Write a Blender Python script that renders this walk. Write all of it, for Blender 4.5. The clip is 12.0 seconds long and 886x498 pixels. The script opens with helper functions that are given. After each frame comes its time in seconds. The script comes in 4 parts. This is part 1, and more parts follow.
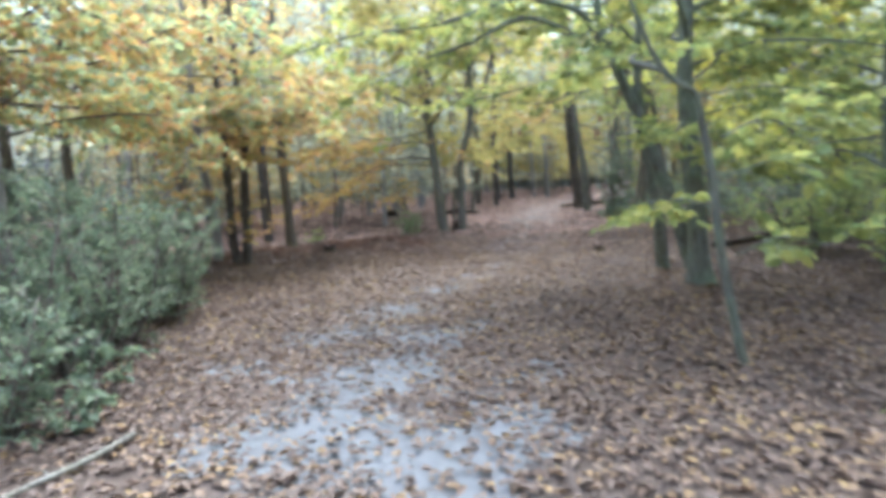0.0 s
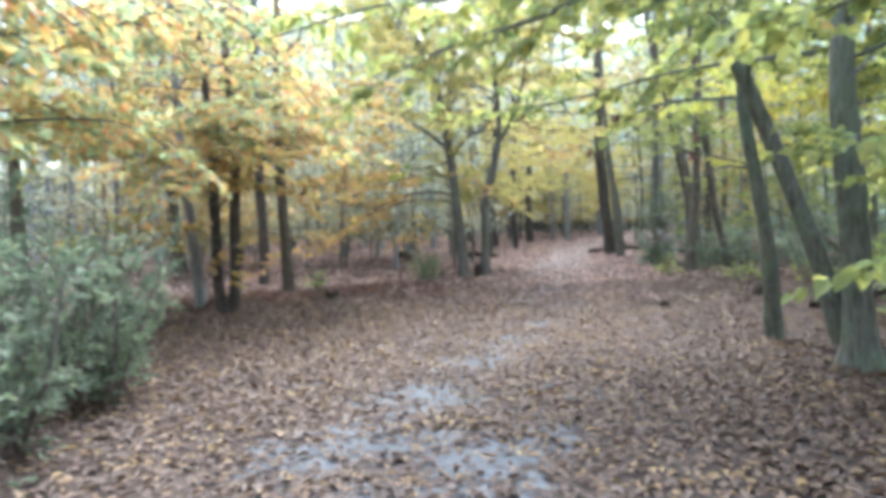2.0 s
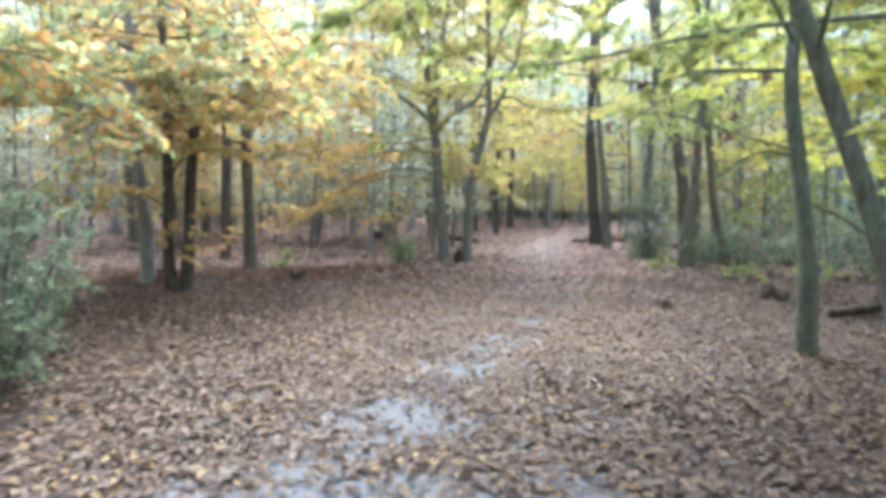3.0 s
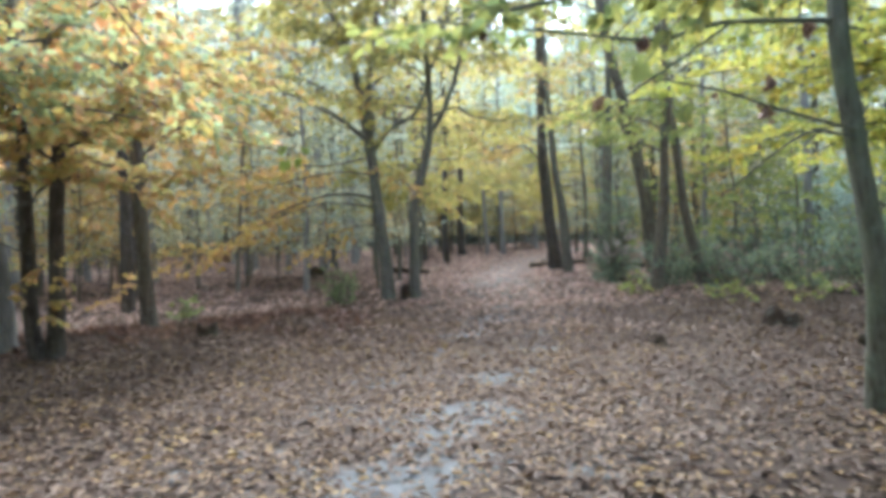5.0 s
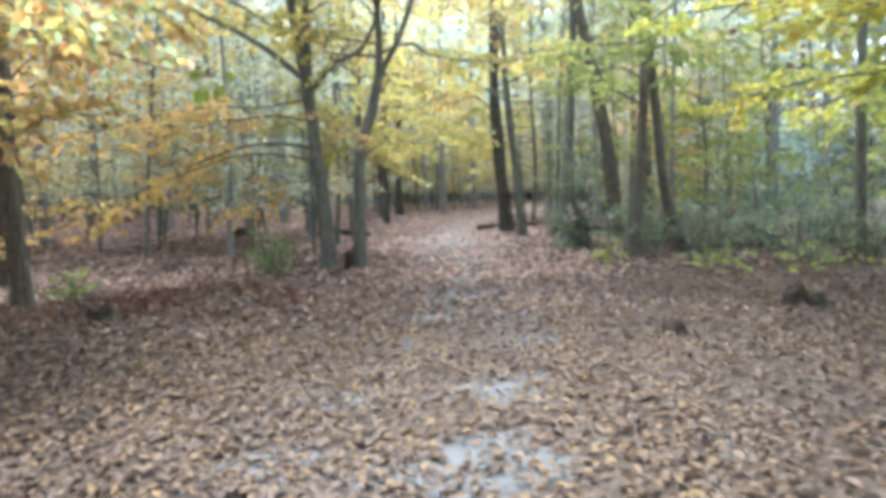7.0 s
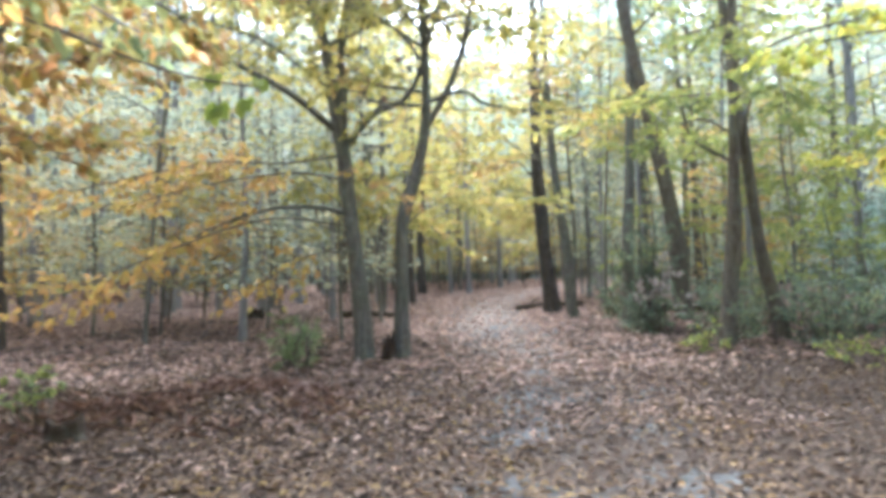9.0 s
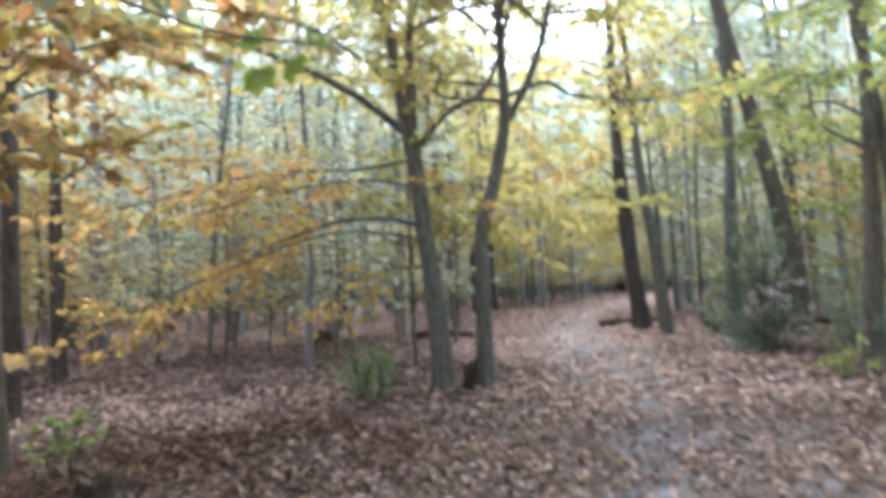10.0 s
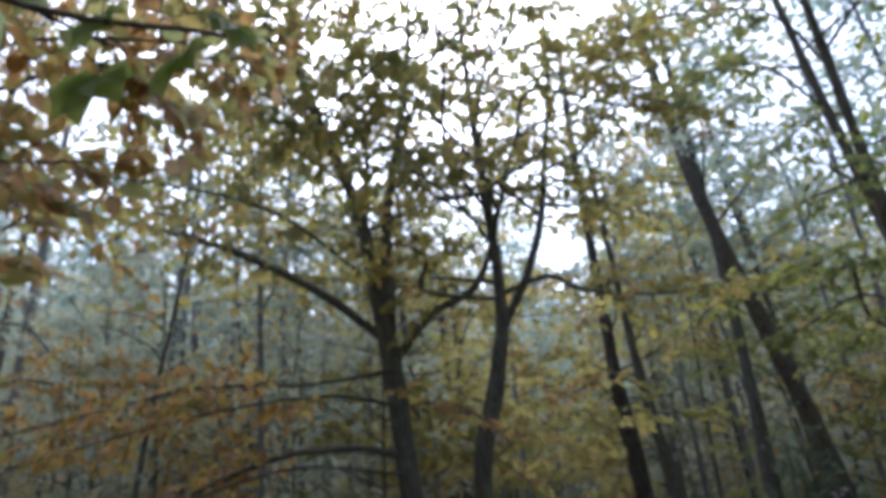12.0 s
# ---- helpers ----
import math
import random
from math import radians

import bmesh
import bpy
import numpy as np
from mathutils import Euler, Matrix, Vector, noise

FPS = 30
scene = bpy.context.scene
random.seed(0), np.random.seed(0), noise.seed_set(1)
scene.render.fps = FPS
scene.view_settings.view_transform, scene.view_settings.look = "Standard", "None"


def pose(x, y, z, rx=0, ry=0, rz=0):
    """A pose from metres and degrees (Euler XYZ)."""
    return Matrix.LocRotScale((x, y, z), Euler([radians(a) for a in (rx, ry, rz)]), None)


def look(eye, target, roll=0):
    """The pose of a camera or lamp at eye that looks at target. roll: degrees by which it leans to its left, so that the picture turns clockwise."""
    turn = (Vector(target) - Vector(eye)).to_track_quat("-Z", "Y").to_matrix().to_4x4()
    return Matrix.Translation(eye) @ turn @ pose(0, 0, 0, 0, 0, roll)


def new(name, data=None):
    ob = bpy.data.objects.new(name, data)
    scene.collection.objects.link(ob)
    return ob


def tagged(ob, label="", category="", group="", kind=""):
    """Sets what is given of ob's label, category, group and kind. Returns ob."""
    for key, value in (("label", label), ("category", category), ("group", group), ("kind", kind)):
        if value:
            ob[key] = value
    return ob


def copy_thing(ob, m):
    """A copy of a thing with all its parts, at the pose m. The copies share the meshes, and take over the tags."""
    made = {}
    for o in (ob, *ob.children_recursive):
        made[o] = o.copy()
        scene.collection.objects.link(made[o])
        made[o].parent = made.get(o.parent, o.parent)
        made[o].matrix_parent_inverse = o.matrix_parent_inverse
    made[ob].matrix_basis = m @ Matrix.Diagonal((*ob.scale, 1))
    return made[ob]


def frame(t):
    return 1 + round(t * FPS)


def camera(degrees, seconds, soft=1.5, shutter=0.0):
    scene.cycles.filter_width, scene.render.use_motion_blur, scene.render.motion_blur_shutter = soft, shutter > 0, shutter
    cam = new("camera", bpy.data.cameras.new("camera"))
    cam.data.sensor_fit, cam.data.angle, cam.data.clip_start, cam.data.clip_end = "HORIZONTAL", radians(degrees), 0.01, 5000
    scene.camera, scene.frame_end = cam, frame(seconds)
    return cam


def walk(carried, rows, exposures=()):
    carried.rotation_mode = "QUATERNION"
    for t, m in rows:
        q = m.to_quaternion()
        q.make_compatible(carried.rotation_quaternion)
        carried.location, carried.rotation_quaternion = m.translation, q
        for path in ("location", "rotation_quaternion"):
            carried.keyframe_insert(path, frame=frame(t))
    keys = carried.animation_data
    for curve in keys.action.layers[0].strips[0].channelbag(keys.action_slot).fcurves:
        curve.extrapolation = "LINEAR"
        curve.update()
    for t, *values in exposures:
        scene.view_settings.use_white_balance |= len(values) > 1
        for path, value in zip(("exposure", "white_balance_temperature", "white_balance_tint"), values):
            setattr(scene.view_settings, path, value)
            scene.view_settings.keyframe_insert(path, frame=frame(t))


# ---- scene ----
cam = camera(67.7, 12.0, soft=4.7, shutter=0.5)
PATH = [
    (0, (-0.068, 0.002, 1.459), (-0.056, 1.994, 1.289), -3.3),
    (0.5, (-0.146, 0.648, 1.476), (-0.269, 2.638, 1.324), -0.7),
    (1, (-0.298, 1.333, 1.439), (-0.168, 3.324, 1.295), 0.7),
    (1.5, (-0.387, 1.963, 1.443), (-0.449, 3.962, 1.483), -1.5),
    (2, (-0.472, 2.622, 1.427), (-0.469, 4.622, 1.383), -2.0),
    (2.5, (-0.544, 3.242, 1.416), (-0.447, 5.237, 1.327), 0.3),
    (3, (-0.562, 3.93, 1.402), (-0.484, 5.926, 1.305), 1.0),
    (3.5, (-0.582, 4.537, 1.421), (-0.361, 6.519, 1.273), -1.2),
    (3.7, (-0.584, 4.76, 1.404), (-0.328, 6.744, 1.368), -0.7),
    (5.3, (-0.251, 6.321, 1.402), (-0.025, 8.308, 1.39), -2.5),
    (5.5, (-0.293, 6.469, 1.393), (-0.022, 8.449, 1.308), -2.9),
    (6, (-0.196, 6.954, 1.386), (0.198, 8.909, 1.236), -2.8),
    (6.5, (-0.324, 7.585, 1.408), (-0.164, 9.574, 1.272), -0.1),
    (7, (-0.495, 8.115, 1.461), (-0.061, 10.062, 1.317), -1.5),
    (7.5, (-0.584, 8.703, 1.465), (-0.233, 10.669, 1.564), -2.3),
    (9.3, (-0.819, 10.813, 1.411), (-0.384, 12.763, 1.503), -1.8),
    (9.5, (-0.821, 11.056, 1.436), (-0.359, 13.002, 1.418), -4.1),
    (10, (-0.846, 11.688, 1.45), (-0.619, 13.669, 1.602), -2.9),
    (10.5, (-0.926, 12.239, 1.469), (-0.718, 14.196, 1.825), 0.4),
    (11, (-0.862, 12.72, 1.474), (-0.507, 14.614, 2.012), -2.7),
    (11.5, (-0.842, 13.219, 1.53), (-0.504, 15.078, 2.186), -2.5),
    (12, (-0.837, 13.537, 1.599), (-0.496, 15.33, 2.415), -5.2),
]
EXPOSURES = [(0, 3.14, 5200, 7), (1, 3.28, 5200, 8), (2, 3.38, 5200, 8), (3.5, 3.48, 5250, 8), (5.5, 2.9, 5300, 4), (6, 3.06, 5350, 4), (6.5, 3.32, 5350, 4), (7.5, 3.35, 5400, 7), (9.5, 3.24, 5400, 8), (10.3, 3.0, 5300, 10), (11, 2.48, 5250, 11), (11.5, 1.92, 5250, 13), (12, 1.15, 5200, 13)]
walk(cam, [(t, look(eye, target, roll)) for t, eye, target, roll in PATH], EXPOSURES)

# ---- light ----
world = bpy.data.worlds.new("overcast_sky")
scene.world = world
world.use_nodes = True
_wt = world.node_tree
_sky = _wt.nodes.new("ShaderNodeTexSky")
_sky.sky_type = "NISHITA"
_sky.sun_disc = False
_sky.sun_elevation = radians(58)
_sky.sun_rotation = radians(8)
_sky.air_density, _sky.dust_density, _sky.ozone_density = 1.0, 6.0, 1.0
_haze = _wt.nodes.new("ShaderNodeHueSaturation")
_haze.inputs["Saturation"].default_value = 0.7
_wt.links.new(_sky.outputs[0], _haze.inputs["Color"])
_wt.links.new(_haze.outputs[0], _wt.nodes["Background"].inputs[0])
_wt.nodes["Background"].inputs[1].default_value = 0.15
_sun = bpy.data.lights.new("veiled_sun", "SUN")
_sun.energy, _sun.angle, _sun.color = 0.5, radians(40), (1.0, 0.95, 0.88)
sun = new("veiled_sun", _sun)
sun.matrix_world = look((0, 0, 40), (-3.5, -24.7, 0))


# ---- materials ----
def mat(name):
    m = bpy.data.materials.new(name)
    m.use_nodes = True
    nt = m.node_tree
    return m, nt, nt.nodes["Principled BSDF"]


def node(nt, kind, **sets):
    n = nt.nodes.new(kind)
    for k, v in sets.items():
        n.inputs[k.replace("_", " ")].default_value = v
    return n


def ramp(nt, fac, stops):
    r = nt.nodes.new("ShaderNodeValToRGB")
    els = r.color_ramp.elements
    while len(els) < len(stops):
        els.new(0.5)
    for e, (p, c) in zip(els, stops):
        e.position, e.color = p, (*c, 1)
    nt.links.new(fac, r.inputs[0])
    return r.outputs[0]


def mix_rgb(nt, fac, a, b):
    n = nt.nodes.new("ShaderNodeMix")
    n.data_type = "RGBA"
    for sock, val in ((n.inputs[0], fac), (n.inputs[6], a), (n.inputs[7], b)):
        if isinstance(val, bpy.types.NodeSocket):
            nt.links.new(val, sock)
        else:
            sock.default_value = val if not isinstance(val, tuple) else (*val, 1)
    return n.outputs[2]


def math_node(nt, op, a, b):
    n = nt.nodes.new("ShaderNodeMath")
    n.operation = op
    for sock, val in zip(n.inputs, (a, b)):
        if isinstance(val, bpy.types.NodeSocket):
            nt.links.new(val, sock)
        else:
            sock.default_value = val
    return n.outputs[0]


def coords(nt):
    """World position, so that patches of colour run across neighbouring sprays."""
    return nt.nodes.new("ShaderNodeNewGeometry").outputs["Position"]


def noise_tex(nt, scale, detail=4.0, rough=0.55, vec=None):
    n = node(nt, "ShaderNodeTexNoise", Scale=scale, Detail=detail, Roughness=rough)
    nt.links.new(vec if vec is not None else coords(nt), n.inputs["Vector"])
    return n.outputs["Fac"]


def bump(nt, bsdf, height, strength, distance):
    b = node(nt, "ShaderNodeBump", Strength=strength, Distance=distance)
    nt.links.new(height, b.inputs["Height"])
    nt.links.new(b.outputs[0], bsdf.inputs["Normal"])


def leaf_material(name, stops, translucent=0.45, patch=0.36, patch_scale=0.7, rough=0.55):
    """Leaves: each its own tint, drifting from patch to patch; light shines through."""
    m, nt, bsdf = mat(name)
    geo = nt.nodes.new("ShaderNodeNewGeometry")
    drift = noise_tex(nt, patch_scale, 2.0)
    drift = math_node(nt, "MULTIPLY_ADD", drift, 2.2)
    drift.node.inputs[2].default_value = -0.6
    fac = math_node(nt, "ADD", math_node(nt, "MULTIPLY", geo.outputs["Random Per Island"], 1 - patch),
                    math_node(nt, "MULTIPLY", drift, patch))
    col = ramp(nt, fac, stops)
    spots = noise_tex(nt, 45.0, 3.0)
    col = mix_rgb(nt, math_node(nt, "MULTIPLY", spots, 0.22), col, (0.12, 0.08, 0.05))
    nt.links.new(col, bsdf.inputs["Base Color"])
    bsdf.inputs["Roughness"].default_value = rough
    bsdf.inputs["Specular IOR Level"].default_value = 0.3
    if translucent:
        tr = nt.nodes.new("ShaderNodeBsdfTranslucent")
        nt.links.new(col, tr.inputs["Color"])
        mx = nt.nodes.new("ShaderNodeMixShader")
        mx.inputs[0].default_value = translucent
        nt.links.new(bsdf.outputs[0], mx.inputs[1])
        nt.links.new(tr.outputs[0], mx.inputs[2])
        nt.links.new(mx.outputs[0], nt.nodes["Material Output"].inputs["Surface"])
    return m


def bark_material(name, dark, light, moss, moss_amount=0.4, furrow=1.0):
    m, nt, bsdf = mat(name)
    tc = nt.nodes.new("ShaderNodeTexCoord").outputs["Object"]
    mp = node(nt, "ShaderNodeMapping", Scale=(1, 1, 0.18))
    nt.links.new(tc, mp.inputs["Vector"])
    ridges = noise_tex(nt, 26.0, 5.0, 0.65, mp.outputs[0])
    blotch = noise_tex(nt, 2.3, 4.0, 0.6, tc)
    col = ramp(nt, ridges, [(0.3, dark), (0.68, light)])
    m2 = ramp(nt, blotch, [(0.42, (0, 0, 0)), (0.62, (1, 1, 1))])
    col = mix_rgb(nt, math_node(nt, "MULTIPLY", m2, moss_amount), col, moss)
    fine = noise_tex(nt, 9.0, 3.0, 0.6, tc)
    col = mix_rgb(nt, math_node(nt, "MULTIPLY", ramp(nt, fine, [(0.55, (0, 0, 0)), (0.7, (1, 1, 1))]), 0.25), col, (0.3, 0.3, 0.27))
    nt.links.new(col, bsdf.inputs["Base Color"])
    bsdf.inputs["Roughness"].default_value = 0.9
    bsdf.inputs["Specular IOR Level"].default_value = 0.2
    bump(nt, bsdf, ridges, 0.9, 0.02 * furrow)
    return m


BARK_BROWN = bark_material("brown_bark", (0.055, 0.044, 0.034), (0.19, 0.158, 0.125), (0.135, 0.13, 0.085), 0.4)
BARK_GREY = bark_material("grey_bark", (0.058, 0.052, 0.042), (0.20, 0.182, 0.15), (0.135, 0.14, 0.095), 0.55, 0.8)
BARK_BEECH = bark_material("mossy_smooth_bark", (0.062, 0.058, 0.043), (0.19, 0.185, 0.145), (0.135, 0.16, 0.098), 0.7, 0.6)
BARK_DARK = bark_material("dark_bark", (0.034, 0.029, 0.025), (0.12, 0.10, 0.084), (0.085, 0.085, 0.06), 0.25, 1.2)
BARK_ROT = bark_material("rotten_wood", (0.02, 0.014, 0.01), (0.07, 0.045, 0.03), (0.07, 0.07, 0.04), 0.3, 1.3)
# Pale grey bark of one maple; on distant trunks the grey imitates haze.
BARK_PALE = bark_material("pale_and_hazed_bark", (0.13, 0.125, 0.125), (0.30, 0.285, 0.275), (0.22, 0.235, 0.19), 0.4)

LEAF_LEFT = leaf_material("orange_green_leaves", [(0.1, (0.27, 0.38, 0.21)), (0.36, (0.40, 0.47, 0.22)), (0.53, (0.55, 0.49, 0.16)), (0.66, (0.60, 0.40, 0.12)), (0.78, (0.56, 0.28, 0.115)), (0.9, (0.48, 0.37, 0.24)), (1.0, (0.43, 0.25, 0.17))], 0.62, 0.35)
LEAF_LIME = leaf_material("yellow_green_leaves", [(0.0, (0.170, 0.244, 0.114)), (0.3, (0.258, 0.318, 0.104)), (0.6, (0.367, 0.385, 0.104)), (0.85, (0.449, 0.414, 0.104)), (1.0, (0.435, 0.311, 0.104))], 0.6)
LEAF_GOLD = leaf_material("golden_leaves", [(0.0, (0.281, 0.320, 0.127)), (0.35, (0.421, 0.402, 0.127)), (0.62, (0.499, 0.426, 0.115)), (0.82, (0.484, 0.336, 0.127)), (1.0, (0.452, 0.254, 0.138))], 0.6)
LEAF_AMBER = leaf_material("amber_leaves", [(0.0, (0.27, 0.33, 0.15)), (0.22, (0.44, 0.43, 0.15)), (0.42, (0.54, 0.42, 0.125)), (0.64, (0.52, 0.30, 0.105)), (0.85, (0.47, 0.35, 0.20)), (1.0, (0.36, 0.20, 0.12))], 0.6)
LEAF_RUSSET = leaf_material("russet_leaves", [(0.0, (0.42, 0.39, 0.12)), (0.3, (0.55, 0.42, 0.11)), (0.6, (0.53, 0.31, 0.10)), (0.85, (0.48, 0.31, 0.16)), (1.0, (0.37, 0.20, 0.11))], 0.58)
LEAF_BUSH = leaf_material("grey_green_leaves", [(0.0, (0.095, 0.135, 0.085)), (0.5, (0.155, 0.21, 0.125)), (0.85, (0.22, 0.275, 0.15)), (1.0, (0.37, 0.36, 0.15))], 0.48)
LEAF_HOLLY = leaf_material("dark_evergreen_leaves", [(0.0, (0.105, 0.155, 0.115)), (0.5, (0.18, 0.245, 0.165)), (0.85, (0.29, 0.335, 0.15)), (1.0, (0.40, 0.38, 0.13))], 0.5, rough=0.4)
LEAF_PINE = leaf_material("pine_needles", [(0.0, (0.21, 0.31, 0.13)), (1.0, (0.37, 0.46, 0.20))], 0.55)
# Woodland leaves paled and blue-greyed: distance haze is put into the colour.
LEAF_HAZED = leaf_material("hazed_woodland_leaves", [(0.0, (0.261, 0.333, 0.282)), (0.4, (0.387, 0.441, 0.343)), (0.62, (0.486, 0.486, 0.308)), (0.8, (0.558, 0.468, 0.246)), (1.0, (0.504, 0.360, 0.255))], 0.6, 0.5, 0.12)
# Leaves of the far ring, raised and shifted to teal to imitate haze.
LEAF_DISTANT_HAZED = leaf_material("hazed_distant_leaves", [(0.0, (0.19, 0.25, 0.22)), (0.4, (0.25, 0.30, 0.245)), (0.62, (0.31, 0.32, 0.215)), (0.8, (0.35, 0.30, 0.18)), (1.0, (0.31, 0.235, 0.175))], 0.55, 0.5, 0.1)
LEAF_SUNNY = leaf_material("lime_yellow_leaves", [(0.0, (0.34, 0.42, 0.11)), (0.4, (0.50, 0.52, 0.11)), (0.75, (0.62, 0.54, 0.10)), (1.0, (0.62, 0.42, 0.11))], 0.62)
# Evergreen woodland leaves, likewise lightened towards blue-grey in place of haze.
LEAF_HAZED_GREEN = leaf_material("hazed_evergreen_leaves", [(0.0, (0.253, 0.347, 0.299)), (0.5, (0.374, 0.482, 0.391)), (1.0, (0.506, 0.560, 0.368))], 0.58, 0.5, 0.15)
LEAF_UNDER = leaf_material("green_undergrowth_leaves", [(0.0, (0.14, 0.20, 0.09)), (0.5, (0.27, 0.33, 0.12)), (0.85, (0.43, 0.45, 0.12)), (1.0, (0.56, 0.50, 0.14))], 0.5)
LEAF_DRY = leaf_material("withered_pale_leaves", [(0.0, (0.34, 0.28, 0.25)), (1.0, (0.5, 0.44, 0.40))], 0.4)
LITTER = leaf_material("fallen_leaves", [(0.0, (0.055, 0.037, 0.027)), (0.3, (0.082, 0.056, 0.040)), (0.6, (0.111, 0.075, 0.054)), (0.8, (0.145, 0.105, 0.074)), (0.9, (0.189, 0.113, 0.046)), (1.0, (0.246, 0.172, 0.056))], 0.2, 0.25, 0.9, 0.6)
# Fallen leaves made paler to stand in for light on the back floor.
LITTER_BRIGHTENED = leaf_material("brightened_fallen_leaves", [(0.0, (0.174, 0.118, 0.097)), (0.4, (0.331, 0.228, 0.185)), (0.75, (0.463, 0.325, 0.261)), (1.0, (0.548, 0.355, 0.230))], 0.25, 0.25, 0.9, 0.6)
LITTER_TAN = leaf_material("fresh_fallen_leaves", [(0.0, (0.084, 0.054, 0.037)), (0.35, (0.134, 0.086, 0.056)), (0.65, (0.184, 0.124, 0.074)), (0.82, (0.235, 0.151, 0.067)), (1.0, (0.319, 0.226, 0.074))], 0.25, 0.25, 0.9, 0.6)
BRACKEN = leaf_material("dead_bracken", [(0.0, (0.112, 0.063, 0.046)), (0.6, (0.225, 0.128, 0.088)), (1.0, (0.360, 0.223, 0.150))], 0.15, 0.3, 0.8)


def ground_material():
    """Leaf mould, with pale sand where the trail is worn bare."""
    m, nt, bsdf = mat("forest_floor")
    big, mid, fine = noise_tex(nt, 0.6, 4.0), noise_tex(nt, 7.0, 5.0, 0.65), noise_tex(nt, 55.0, 4.0, 0.7)
    mould = ramp(nt, mid, [(0.3, (0.042, 0.030, 0.023)), (0.5, (0.064, 0.047, 0.036)), (0.7, (0.092, 0.069, 0.052))])
    mould = mix_rgb(nt, math_node(nt, "MULTIPLY", ramp(nt, fine, [(0.45, (0, 0, 0)), (0.65, (1, 1, 1))]), 0.5), mould, (0.085, 0.064, 0.05))
    mould = mix_rgb(nt, math_node(nt, "MULTIPLY", big, 0.4), mould, (0.048, 0.035, 0.027))
    sand = ramp(nt, mid, [(0.3, (0.092, 0.094, 0.094)), (0.7, (0.138, 0.141, 0.142))])
    sand = mix_rgb(nt, math_node(nt, "MULTIPLY", ramp(nt, fine, [(0.5, (0, 0, 0)), (0.7, (1, 1, 1))]), 0.3), sand, (0.115, 0.103, 0.092))
    way = nt.nodes.new("ShaderNodeAttribute")
    way.attribute_name = "trodden"
    mould = mix_rgb(nt, math_node(nt, "MULTIPLY", way.outputs["Fac"], 0.75), mould, ramp(nt, mid, [(0.3, (0.19, 0.162, 0.142)), (0.7, (0.27, 0.235, 0.21))]))
    at = nt.nodes.new("ShaderNodeAttribute")
    at.attribute_name = "bare"
    edge = math_node(nt, "ADD", at.outputs["Fac"], math_node(nt, "MULTIPLY", math_node(nt, "SUBTRACT", mid, 0.5), 2.0))
    worn = ramp(nt, edge, [(0.42, (0, 0, 0)), (0.6, (1, 1, 1))])
    nt.links.new(mix_rgb(nt, worn, mould, sand), bsdf.inputs["Base Color"])
    bsdf.inputs["Roughness"].default_value = 0.95
    bsdf.inputs["Specular IOR Level"].default_value = 0.15
    bump(nt, bsdf, math_node(nt, "ADD", mid, fine), 0.6, 0.03)
    return m


GROUND = ground_material()


# ---- plan ----
TRAIL_Y = (-40, -10, 0, 3, 6, 8.5, 11, 15, 18, 21, 26, 30, 36, 45, 80)
TRAIL_X = (0.5, 0.3, -0.3, -0.4, -0.7, -0.6, 0.1, 1.2, 1.9, 2.8, 3.7, 4.7, 7.2, 13, 40)


def trail_x(y):
    return np.interp(y, TRAIL_Y, TRAIL_X)


def ground_z(x, y):
    """Height of the forest floor: level at first, then a gentle rise, with a shallow trail and leaf banks."""
    x, y = np.asarray(x, float), np.asarray(y, float)
    s = np.clip((y - 15) / 45, 0, 1)
    rise = 1.25 * s * (1.35 - 0.35 * s) * np.clip((y - 15) / 4, 0, 1) ** 0.5
    d = np.abs(x - trail_x(y))
    trough = -0.07 * np.exp(-(d / 1.3) ** 2)
    bank = 0.13 * np.exp(-((y - 18.6 - 0.35 * x) / 0.9) ** 2) * np.clip((-x - 0.2) / 1.5, 0, 1) * np.clip((x + 9) / 2, 0, 1)
    lumps = 0.03 * np.sin(1.7 * x + 0.6 * y) * np.sin(1.3 * y - 0.5 * x + 1) + 0.018 * np.sin(4.1 * x + 1.3) * np.sin(3.7 * y)
    calm = np.clip(d / 2.0, 0.25, 1)
    return rise + trough + bank + lumps * calm


def bare_sand(x, y):
    """How bare the trail is, 0 to 1."""
    x, y = np.asarray(x, float), np.asarray(y, float)
    d = np.abs(x - trail_x(y))
    near = np.clip(1.1 - d / 1.7, 0, 1) * np.interp(y, (-20, 0, 4.5, 7, 9, 11.5, 13, 16, 17.5, 19.5, 21, 60),
                                                       (0.9, 0.9, 0.85, 0.62, 0.56, 0.54, 0.40, 0.40, 0.60, 0.44, 0.40, 0.3))
    wob = 0.36 * np.sin(2.3 * x + 1.1 * y) * np.sin(2.9 * y - 1.7 * x) + 0.16 * np.sin(5.3 * x - 2.1 * y + 2) * np.sin(6.1 * y + 0.4)
    return np.clip(near + wob * (near > 0.02), 0, 1)


def trodden(x, y):
    """The worn line of the trail, clearest where it climbs away."""
    d = np.abs(x - trail_x(y))
    return np.clip(1.25 - d / 1.1, 0, 1) * np.interp(y, (-20, 2, 8, 14, 20, 24, 80), (0.4, 0.35, 0.15, 0.2, 0.7, 1, 1))


